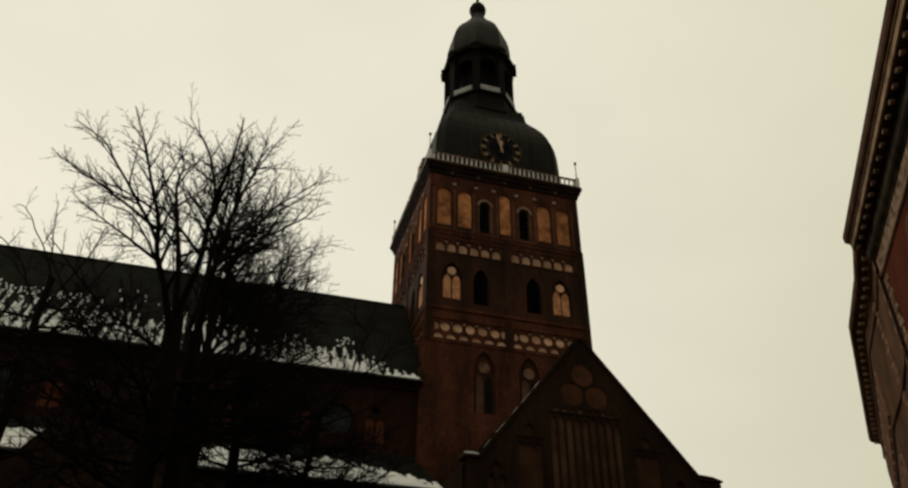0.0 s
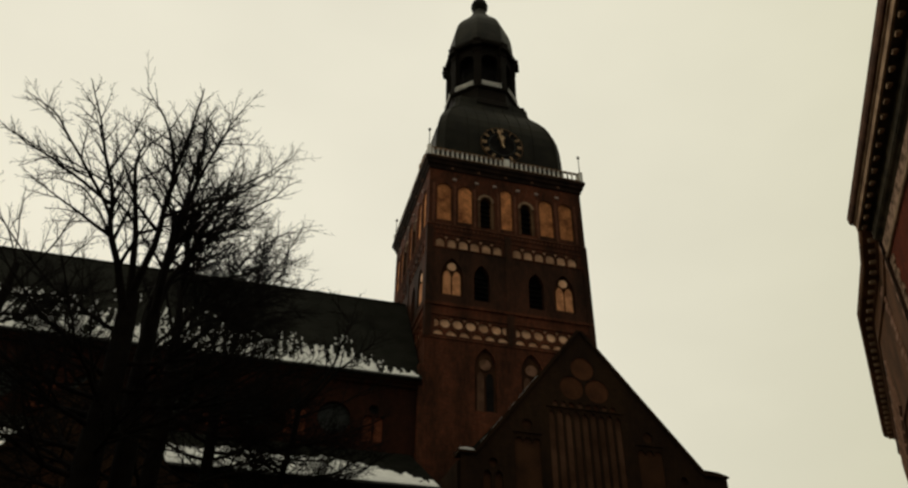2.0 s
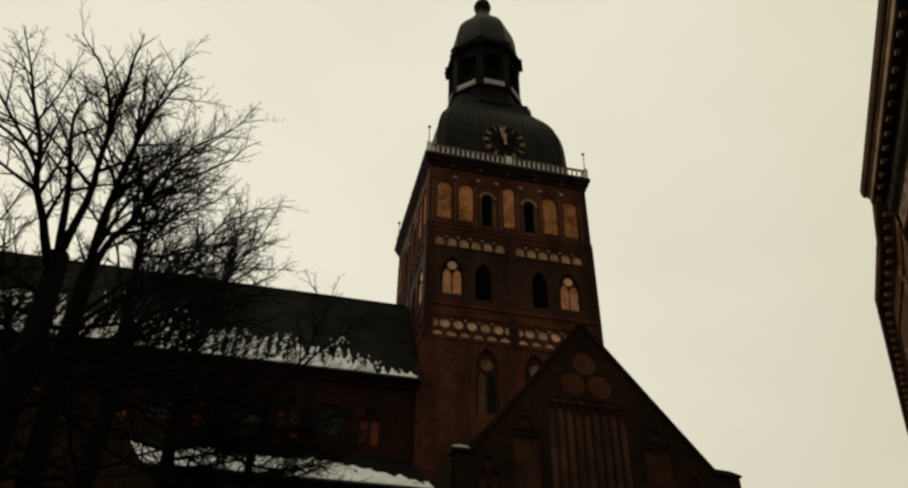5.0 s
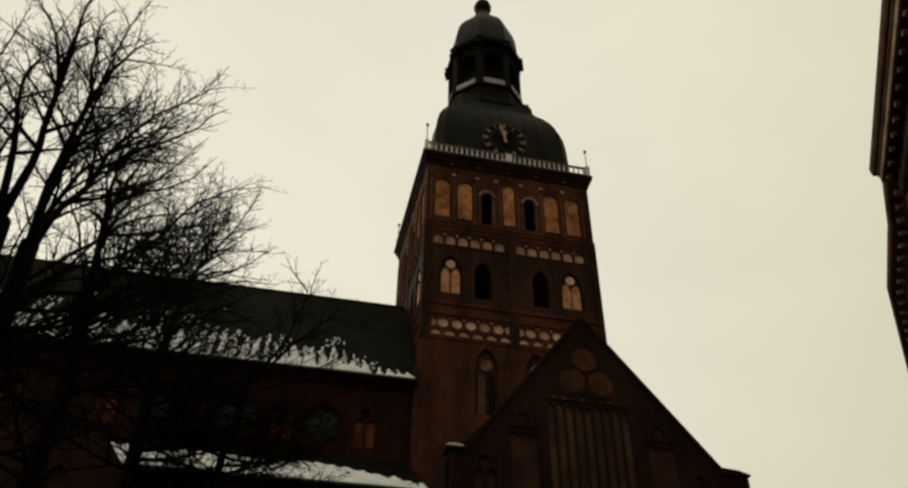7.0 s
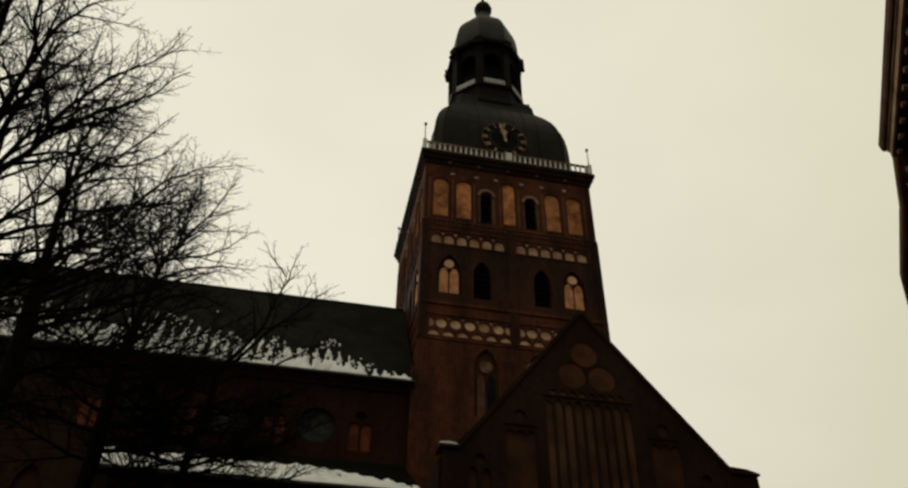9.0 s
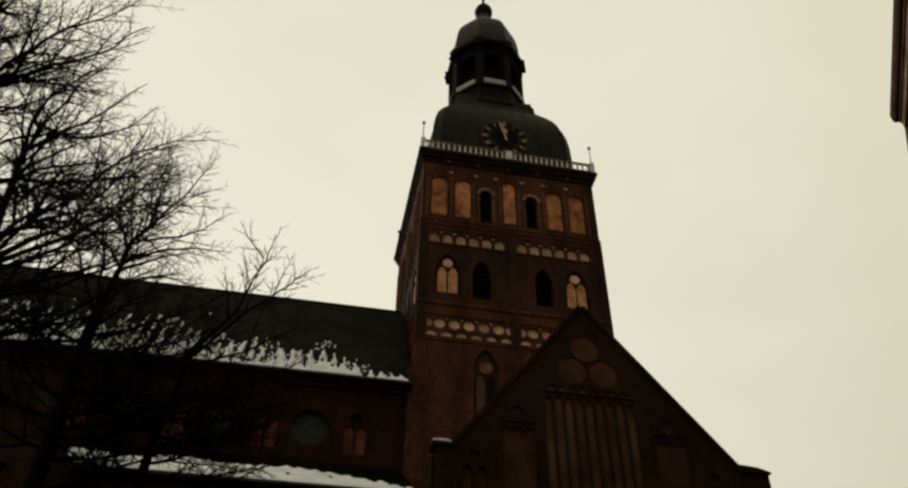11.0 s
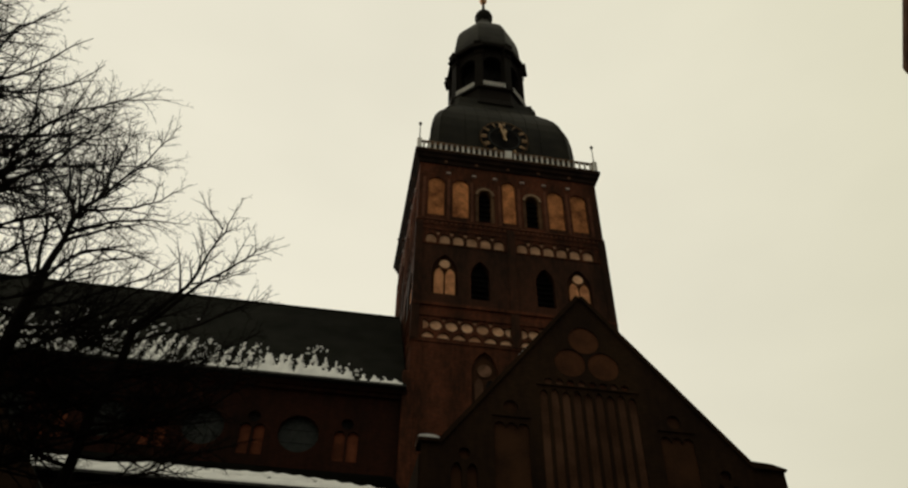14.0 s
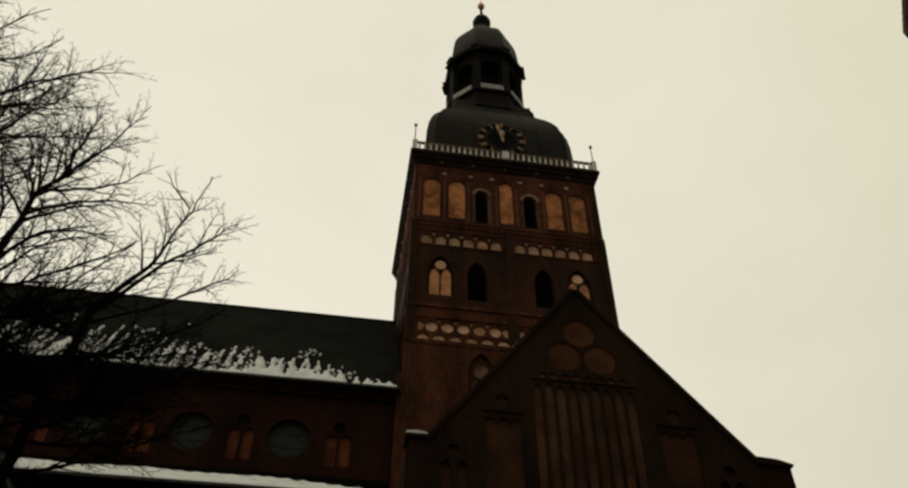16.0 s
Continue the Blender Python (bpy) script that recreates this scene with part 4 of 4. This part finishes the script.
part("roof", run("roof", [(-0.3, 24.73), (-0.3, 25.1), (-5.5, 28.0), (-16, 28.0), (-16, 24.73)], X0, -0.1, ROOF_TILE), house)
MOD = merge_boxes("modillion", [(-0.12, 0.12, -0.54, -0.39, 24.36, 24.49), (-0.08, 0.08, -0.62, -0.54, 24.41, 24.49)], STONE_BROWN)
for i in range(50):
    part("modillion", MOD, house, pose(-0.5 - i * 0.9, 0, 0))

# ---- building further along ----
far_house = thing("corner_building", "olive-brown stuccoed building with pink window surrounds", "building", STREET)


WING_QUOIN = [box("quoin", -q, -0.02, -0.06, 0.05, 0, 0.38, SURROUND, 0.03) for q in (0.5, 0.85)]
WING_MOD = box("modillion", -0.1, 0.1, 0.12, 0.46, -0.86, -0.64, STONE_BROWN, 0.03)


def wing(x0, y0, x1, y1, top, windows):
    """A stretch of street front between two plan points, with rows of windows or plain with quoins."""
    L = math.hypot(x1 - x0, y1 - y0)
    at = pose(x1, y1, 0, 0, 0, math.degrees(math.atan2(y1 - y0, x1 - x0)) + 180)
    inner = at @ pose(0, 0.55, 0)
    n = max(1, int((L - 0.6) / 2.2))
    us = [L * (i + 0.5) / n for i in range(n)] if windows else []
    for i in range(0 if windows else 54):
        part("quoin", WING_QUOIN[i % 2], far_house, inner @ pose(L, 0, 0.2 + i * 0.44))
    hs = [arch(u, z, 1.1, z + 2.7, False, 8) for u in us for z in (4.5, 9.5, 14.5, 19.6)]
    part("wall", pierced("wall", [(0, 0), (L, 0), (L, top - 0.4), (0, top - 0.4)], hs, 0.3, WING_STUCCO), far_house, inner)
    for u in us:
        for z in (4.5, 9.5, 14.5, 19.6):
            w = part("window", slab("window", arch(u, z, 1.1, z + 2.7, False, 8), 0.24, 0.27, GLASS), far_house, inner)
            a, b = arch(u, z, 1.1, z + 2.7, False, 8), arch(u, z - 0.01, 1.5, z + 2.9, False, 8)
            part("surround", band("surround", a[1:] + a[:1], b[1:] + b[:1], -0.09, 0.05, SURROUND), w)
            part("sill", box("sill", u - 0.85, u + 0.85, -0.14, 0.1, z - 0.16, z - 0.02, SURROUND, 0.03), w)
    for z, h, p in ((3.6, 0.3, 0.14), (8.6, 0.25, 0.12), (13.6, 0.25, 0.12), (18.6, 0.25, 0.12), (top - 2.0, 0.2, 0.1)):
        part("string_course", box("string_course", 0, L, -p, 0.04, z, z + h, WING_STUCCO, 0.03), far_house, inner)
    part("cornice", run("cornice", [(0.85, top - 0.8), (0.5, top - 0.8), (0.46, top - 0.62), (-0.08, top - 0.5), (-0.16, top - 0.4), (-0.16, top), (0.85, top)], 0, L, WING_STUCCO), far_house, at)
    for i in range(int(L / 1.1)):
        part("modillion", WING_MOD, far_house, at @ pose(0.5 + i * 1.1, 0.0, top))
    part("body", box("body", 0, L, 0.87, 12, 0, top - 0.1, WING_STUCCO), far_house, at)
    part("roof", run("roof", [(-0.14, top + 0.01), (5.5, top + 2.2), (12, top + 2.2), (12, top + 0.01)], 0, L, ROOF_TILE), far_house, at)
    return at


wing(0.05, -0.56, 4.6, -1.12, 25.2, False)
wing(4.6, -1.12, 10.2, -1.42, 25.3, False)
wing(10.2, -1.42, 31.0, -5.0, 25.35, True)
pipe = thing("downpipe", "dark metal downpipe fixed to the street front", "pipe", STREET @ pose(-0.16, -1.0, 0))
part("tube", turned("tube", ((0.055, 0.0), (0.055, 23.8)), DARK_PAINT, 8), pipe)
for z in (3, 7, 11, 15, 19, 23):
    part("clamp", turned("clamp", ((0.08, z), (0.08, z + 0.12)), DARK_PAINT, 8), pipe)


# ---- bare trees ----
def tube(verts, faces, pts, radii, sides):
    k0 = len(verts)
    for i, (p, r) in enumerate(zip(pts, radii)):
        d = (pts[min(i + 1, len(pts) - 1)] - pts[max(i - 1, 0)]).normalized()
        a = d.cross(Vector((0.31, 0.85, 0.42))).normalized()
        b = d.cross(a)
        for s in range(sides):
            ang = 2 * math.pi * s / sides
            verts.append(p + (a * math.cos(ang) + b * math.sin(ang)) * r)
    for i in range(len(pts) - 1):
        for s in range(sides):
            q = (s + 1) % sides
            faces.append((k0 + i * sides + s, k0 + i * sides + q, k0 + (i + 1) * sides + q, k0 + (i + 1) * sides + s))


GAP = (0.34, 0.19, 0.125, 0.10)            # spacing of the side shoots along a limb, a branch, a shoot, a twig
REACH = (0.60, 0.52, 0.46, 0.48)          # their length beside that of their parent
SIDES = (7, 5, 4, 3, 3)


def arc(rng, start, via, goal, n):
    """A limb's line: a curve from start past via to goal, with slow sways of its own."""
    ctrl = via * 2 - (start + goal) * 0.5
    L = (via - start).length + (goal - via).length
    way = (goal - start).normalized()
    a = way.cross(Vector((0.3, 0.8, 0.2))).normalized()
    b = way.cross(a)
    p1, p2, p3 = rng.uniform(0, 6.28), rng.uniform(0, 6.28), rng.uniform(0, 6.28)
    pts = []
    for i in range(n + 1):
        f = i / n
        q = start * (1 - f) ** 2 + ctrl * 2 * f * (1 - f) + goal * f * f
        k = L * 0.010 * math.sin(math.pi * min(1, f * 2.2) / 2)
        pts.append(q + a * k * (math.sin(f * 9 + p1) + 0.5 * math.sin(f * 21 + p3)) + b * k * (math.sin(f * 11 + p2) + 0.5 * math.sin(f * 25 + p1)))
    pts[0] = start.copy()
    return pts


def shoot(rng, p, d, length, n):
    """A side shoot that leaves at an angle and bends towards the light."""
    bend = Vector((rng.uniform(-1, 1), rng.uniform(-1, 1), rng.uniform(-0.35, 1.0))) * 0.22
    pts = [p.copy()]
    for i in range(n):
        d = (d + bend / n * 1.6 + Vector((rng.uniform(-1, 1), rng.uniform(-1, 1), rng.uniform(-1, 1))) * 0.10).normalized()
        p = p + d * (length / n)
        pts.append(p.copy())
    return pts


def grow(rng, store, pts, r0, r1, level, bare=0.22, thin=1.0):
    """Skins one limb, branch, shoot or twig and lets its side shoots grow."""
    n = len(pts) - 1
    radii = [r0 + (r1 - r0) * (i / n) ** 0.8 for i in range(n + 1)]
    tube(*store[0 if level == 0 else 1], pts, radii, SIDES[level])
    if level == 4:
        return
    L = sum((pts[i + 1] - pts[i]).length for i in range(n))
    turn, s = rng.uniform(0, 6.28), bare * L
    while s < L * 0.985:
        f = s / L
        i = min(n - 1, int(f * n))
        base = pts[i].lerp(pts[i + 1], f * n - i)
        way = (pts[i + 1] - pts[i]).normalized()
        a = way.cross(Vector((0.3, 0.2, 0.9))).normalized()
        b = way.cross(a)
        turn += rng.uniform(1.9, 3.1)
        open_angle = rng.uniform(0.5, 1.0)
        d = (way * math.cos(open_angle) + (a * math.cos(turn) + b * math.sin(turn)) * math.sin(open_angle) + Vector((0, 0, 0.10))).normalized()
        length = L * REACH[level] * rng.uniform(0.55, 1.15) * (1.10 - 0.92 * f) if rng.random() < 0.8 else L * REACH[level] * 0.3
        length = min(length, (3.2, 1.5, 0.65, 0.3)[level])
        r = min(radii[i] * 0.7, 0.005 + (0.022, 0.016, 0.013, 0.010)[level] * length)
        grow(rng, store, shoot(rng, base, d, length, (8, 6, 4, 3)[level]), r, 0.0042, level + 1, 0.16, 1.0)
        s += GAP[level] * thin * rng.uniform(0.55, 1.45)


def bare_tree(at, seed, label, foot, fork, girth, limbs, low, low_thin=0.7):
    """trunk from its foot to the fork (both from the tree's place); limbs as (parent limb or -1 for the trunk, share along it,
    via, goal, radius, thinness); low limbs as (share, azimuth, tilt, length, radius)."""
    rng = random.Random(seed)
    tree = thing("bare_tree", label, "tree", pose(at[0], at[1], 0), "bare trees before the church")
    wood, crown = ([], []), ([], [])
    foot, fork = Vector(foot), Vector(fork)
    pts, radii = [], []
    for i in range(11):
        f = i / 10
        pts.append(foot.lerp(fork, f) + Vector((rng.uniform(-0.07, 0.07), rng.uniform(-0.07, 0.07), -0.1 if i == 0 else 0)))
        radii.append(girth * (1.55 - 1.2 * f ** 0.35 if f < 0.15 else 1.0 - 0.45 * f))
    tube(*wood, pts, radii, 10)
    lines = []
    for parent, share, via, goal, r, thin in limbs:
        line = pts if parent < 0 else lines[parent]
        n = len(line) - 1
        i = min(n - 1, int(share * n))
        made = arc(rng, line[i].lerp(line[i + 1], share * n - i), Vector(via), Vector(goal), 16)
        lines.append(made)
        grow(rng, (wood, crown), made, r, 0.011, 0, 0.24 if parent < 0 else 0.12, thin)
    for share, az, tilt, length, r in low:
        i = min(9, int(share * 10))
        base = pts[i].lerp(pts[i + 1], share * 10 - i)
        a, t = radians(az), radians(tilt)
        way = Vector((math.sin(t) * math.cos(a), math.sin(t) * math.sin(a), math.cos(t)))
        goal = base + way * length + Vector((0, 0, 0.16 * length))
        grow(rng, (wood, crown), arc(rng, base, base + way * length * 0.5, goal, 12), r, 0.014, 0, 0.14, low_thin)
    part("trunk", mesh("trunk", wood[0], wood[1], BARK, True), tree)
    part("crown", mesh("crown", crown[0], crown[1], BARK, True), tree, label="leafless branches and fine twigs")
    return tree


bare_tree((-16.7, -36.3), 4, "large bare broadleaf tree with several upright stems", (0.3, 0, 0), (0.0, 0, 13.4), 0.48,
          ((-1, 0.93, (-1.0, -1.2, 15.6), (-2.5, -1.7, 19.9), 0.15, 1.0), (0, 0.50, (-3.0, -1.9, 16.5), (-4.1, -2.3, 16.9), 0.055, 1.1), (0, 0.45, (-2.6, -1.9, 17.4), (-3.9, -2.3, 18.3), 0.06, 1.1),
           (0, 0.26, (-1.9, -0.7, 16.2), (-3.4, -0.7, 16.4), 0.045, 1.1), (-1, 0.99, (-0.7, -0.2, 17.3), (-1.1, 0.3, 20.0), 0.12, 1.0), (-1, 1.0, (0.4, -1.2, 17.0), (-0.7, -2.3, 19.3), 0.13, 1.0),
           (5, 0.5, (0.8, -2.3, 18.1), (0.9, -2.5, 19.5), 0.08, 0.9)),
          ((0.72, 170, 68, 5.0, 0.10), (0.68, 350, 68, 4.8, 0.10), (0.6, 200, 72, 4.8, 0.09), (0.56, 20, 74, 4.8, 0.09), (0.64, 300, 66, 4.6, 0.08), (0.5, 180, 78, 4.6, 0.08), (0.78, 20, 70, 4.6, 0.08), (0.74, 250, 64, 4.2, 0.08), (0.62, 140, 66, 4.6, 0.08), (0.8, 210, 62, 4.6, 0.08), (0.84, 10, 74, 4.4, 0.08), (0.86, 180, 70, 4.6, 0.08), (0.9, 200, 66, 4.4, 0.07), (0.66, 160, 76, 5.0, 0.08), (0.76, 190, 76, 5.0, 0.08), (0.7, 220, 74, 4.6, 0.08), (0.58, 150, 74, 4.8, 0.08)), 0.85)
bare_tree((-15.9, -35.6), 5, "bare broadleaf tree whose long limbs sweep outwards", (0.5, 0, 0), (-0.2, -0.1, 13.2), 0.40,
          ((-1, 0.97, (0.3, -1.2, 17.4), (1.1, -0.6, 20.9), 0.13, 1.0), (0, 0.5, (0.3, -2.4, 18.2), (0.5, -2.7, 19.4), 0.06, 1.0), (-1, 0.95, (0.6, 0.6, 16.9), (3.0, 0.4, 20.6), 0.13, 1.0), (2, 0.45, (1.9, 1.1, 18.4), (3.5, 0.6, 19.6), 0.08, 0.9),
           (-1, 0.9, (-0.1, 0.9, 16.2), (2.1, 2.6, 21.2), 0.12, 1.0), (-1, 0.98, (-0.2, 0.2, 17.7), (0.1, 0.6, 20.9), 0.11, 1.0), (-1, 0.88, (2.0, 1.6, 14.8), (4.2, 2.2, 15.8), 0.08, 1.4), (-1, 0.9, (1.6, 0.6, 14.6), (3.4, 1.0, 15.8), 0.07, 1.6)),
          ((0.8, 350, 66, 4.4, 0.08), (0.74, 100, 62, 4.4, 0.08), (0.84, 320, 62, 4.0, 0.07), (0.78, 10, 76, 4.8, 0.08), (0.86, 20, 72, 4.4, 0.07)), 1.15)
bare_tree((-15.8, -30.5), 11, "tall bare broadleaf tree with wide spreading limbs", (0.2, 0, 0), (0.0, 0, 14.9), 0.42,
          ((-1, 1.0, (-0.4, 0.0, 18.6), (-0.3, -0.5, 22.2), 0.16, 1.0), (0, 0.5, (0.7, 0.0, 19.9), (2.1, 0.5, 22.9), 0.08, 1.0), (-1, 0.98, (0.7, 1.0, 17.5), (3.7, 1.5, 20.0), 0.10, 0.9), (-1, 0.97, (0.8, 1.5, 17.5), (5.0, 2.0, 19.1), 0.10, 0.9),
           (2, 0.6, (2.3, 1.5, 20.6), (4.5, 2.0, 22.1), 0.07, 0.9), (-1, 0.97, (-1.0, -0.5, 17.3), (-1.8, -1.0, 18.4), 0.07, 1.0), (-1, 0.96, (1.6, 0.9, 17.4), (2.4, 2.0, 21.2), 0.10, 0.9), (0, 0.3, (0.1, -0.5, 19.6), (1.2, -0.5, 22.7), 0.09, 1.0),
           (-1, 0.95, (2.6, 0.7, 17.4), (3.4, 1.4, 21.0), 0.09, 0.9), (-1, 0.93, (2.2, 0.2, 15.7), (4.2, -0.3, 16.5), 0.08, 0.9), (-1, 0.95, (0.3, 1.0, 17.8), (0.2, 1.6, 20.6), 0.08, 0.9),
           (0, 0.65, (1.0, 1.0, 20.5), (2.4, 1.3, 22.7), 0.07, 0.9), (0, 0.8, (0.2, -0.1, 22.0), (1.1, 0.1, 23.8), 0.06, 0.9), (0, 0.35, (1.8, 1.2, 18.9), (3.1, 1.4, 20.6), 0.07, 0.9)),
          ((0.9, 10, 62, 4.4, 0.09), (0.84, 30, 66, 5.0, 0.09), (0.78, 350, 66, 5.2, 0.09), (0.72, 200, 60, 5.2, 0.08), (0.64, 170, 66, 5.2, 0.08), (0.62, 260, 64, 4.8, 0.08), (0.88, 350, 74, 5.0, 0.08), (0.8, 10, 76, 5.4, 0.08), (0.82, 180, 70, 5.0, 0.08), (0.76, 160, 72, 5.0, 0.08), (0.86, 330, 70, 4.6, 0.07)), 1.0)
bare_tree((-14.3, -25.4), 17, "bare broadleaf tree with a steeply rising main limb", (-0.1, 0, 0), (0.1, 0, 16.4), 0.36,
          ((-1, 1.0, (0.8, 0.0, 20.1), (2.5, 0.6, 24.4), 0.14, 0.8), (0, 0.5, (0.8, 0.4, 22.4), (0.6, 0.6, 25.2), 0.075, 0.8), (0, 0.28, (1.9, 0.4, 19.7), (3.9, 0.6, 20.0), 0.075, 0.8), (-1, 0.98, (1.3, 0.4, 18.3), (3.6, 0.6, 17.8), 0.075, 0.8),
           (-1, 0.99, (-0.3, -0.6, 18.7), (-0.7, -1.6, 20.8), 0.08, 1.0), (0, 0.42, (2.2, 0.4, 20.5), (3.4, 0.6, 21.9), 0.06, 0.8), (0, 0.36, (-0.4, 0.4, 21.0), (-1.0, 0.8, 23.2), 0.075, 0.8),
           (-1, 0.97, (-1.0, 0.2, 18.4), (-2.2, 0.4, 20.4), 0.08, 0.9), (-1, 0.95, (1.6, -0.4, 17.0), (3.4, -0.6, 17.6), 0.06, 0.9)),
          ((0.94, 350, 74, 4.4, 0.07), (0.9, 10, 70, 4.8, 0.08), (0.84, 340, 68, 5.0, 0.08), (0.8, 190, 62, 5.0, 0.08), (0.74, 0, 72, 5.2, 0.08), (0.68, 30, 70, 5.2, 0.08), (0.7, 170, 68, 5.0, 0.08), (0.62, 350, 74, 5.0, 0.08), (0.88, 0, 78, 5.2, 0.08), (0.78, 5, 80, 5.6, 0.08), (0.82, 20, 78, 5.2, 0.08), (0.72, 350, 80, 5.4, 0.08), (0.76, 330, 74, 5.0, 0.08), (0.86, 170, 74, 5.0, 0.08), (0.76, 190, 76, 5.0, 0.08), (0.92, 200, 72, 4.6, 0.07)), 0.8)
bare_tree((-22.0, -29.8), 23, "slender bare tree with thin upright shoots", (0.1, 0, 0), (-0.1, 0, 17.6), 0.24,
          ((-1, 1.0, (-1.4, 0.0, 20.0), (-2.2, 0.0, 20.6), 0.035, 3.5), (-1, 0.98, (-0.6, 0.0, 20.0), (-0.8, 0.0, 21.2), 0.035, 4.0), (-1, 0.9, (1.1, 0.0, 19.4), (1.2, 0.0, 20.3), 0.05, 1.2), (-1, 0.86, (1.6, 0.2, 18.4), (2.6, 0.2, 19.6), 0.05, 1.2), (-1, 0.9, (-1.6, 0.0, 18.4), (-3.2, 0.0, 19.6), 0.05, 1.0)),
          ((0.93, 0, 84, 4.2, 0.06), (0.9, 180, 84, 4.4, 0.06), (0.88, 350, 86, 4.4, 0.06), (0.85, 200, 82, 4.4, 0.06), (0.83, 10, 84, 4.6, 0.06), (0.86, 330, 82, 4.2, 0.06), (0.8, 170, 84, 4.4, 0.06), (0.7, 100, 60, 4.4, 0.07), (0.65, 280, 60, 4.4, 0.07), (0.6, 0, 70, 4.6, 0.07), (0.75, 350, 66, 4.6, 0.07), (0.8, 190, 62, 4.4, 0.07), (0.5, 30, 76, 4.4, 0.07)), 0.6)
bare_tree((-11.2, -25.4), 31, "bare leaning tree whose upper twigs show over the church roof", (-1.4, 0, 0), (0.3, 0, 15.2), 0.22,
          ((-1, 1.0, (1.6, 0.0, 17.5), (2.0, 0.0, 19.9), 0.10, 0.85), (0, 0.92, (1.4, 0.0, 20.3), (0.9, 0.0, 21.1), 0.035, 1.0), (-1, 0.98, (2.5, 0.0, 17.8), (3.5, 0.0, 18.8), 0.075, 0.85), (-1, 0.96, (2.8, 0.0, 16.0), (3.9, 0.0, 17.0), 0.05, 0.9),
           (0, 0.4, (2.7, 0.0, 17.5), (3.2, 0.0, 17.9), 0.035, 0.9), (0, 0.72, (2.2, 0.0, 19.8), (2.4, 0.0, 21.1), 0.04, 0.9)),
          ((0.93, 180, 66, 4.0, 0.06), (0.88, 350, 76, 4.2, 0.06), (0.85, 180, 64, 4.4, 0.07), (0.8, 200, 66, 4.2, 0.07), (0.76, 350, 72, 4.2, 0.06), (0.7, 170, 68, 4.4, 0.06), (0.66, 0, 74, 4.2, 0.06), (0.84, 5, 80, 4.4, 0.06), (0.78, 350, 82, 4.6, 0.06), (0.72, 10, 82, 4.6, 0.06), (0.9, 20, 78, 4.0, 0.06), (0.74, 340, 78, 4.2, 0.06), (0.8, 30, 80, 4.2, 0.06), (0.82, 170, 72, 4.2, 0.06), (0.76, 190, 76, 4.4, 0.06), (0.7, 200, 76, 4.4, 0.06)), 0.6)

# ---- unseen plain fronts, added to close the square and block low sky ----
for name, x0, x1, y0, y1, h in (("wall_north", -62, 2, -96, -84, 19), ("wall_east", -72, -58, -84, -26, 18)):
    tagged(new(name, box(name, x0, x1, y0, y1, 0, h, STONE_BROWN)), "plain brown stucco front, added out of view to block low sky", "wall", kind="structure")
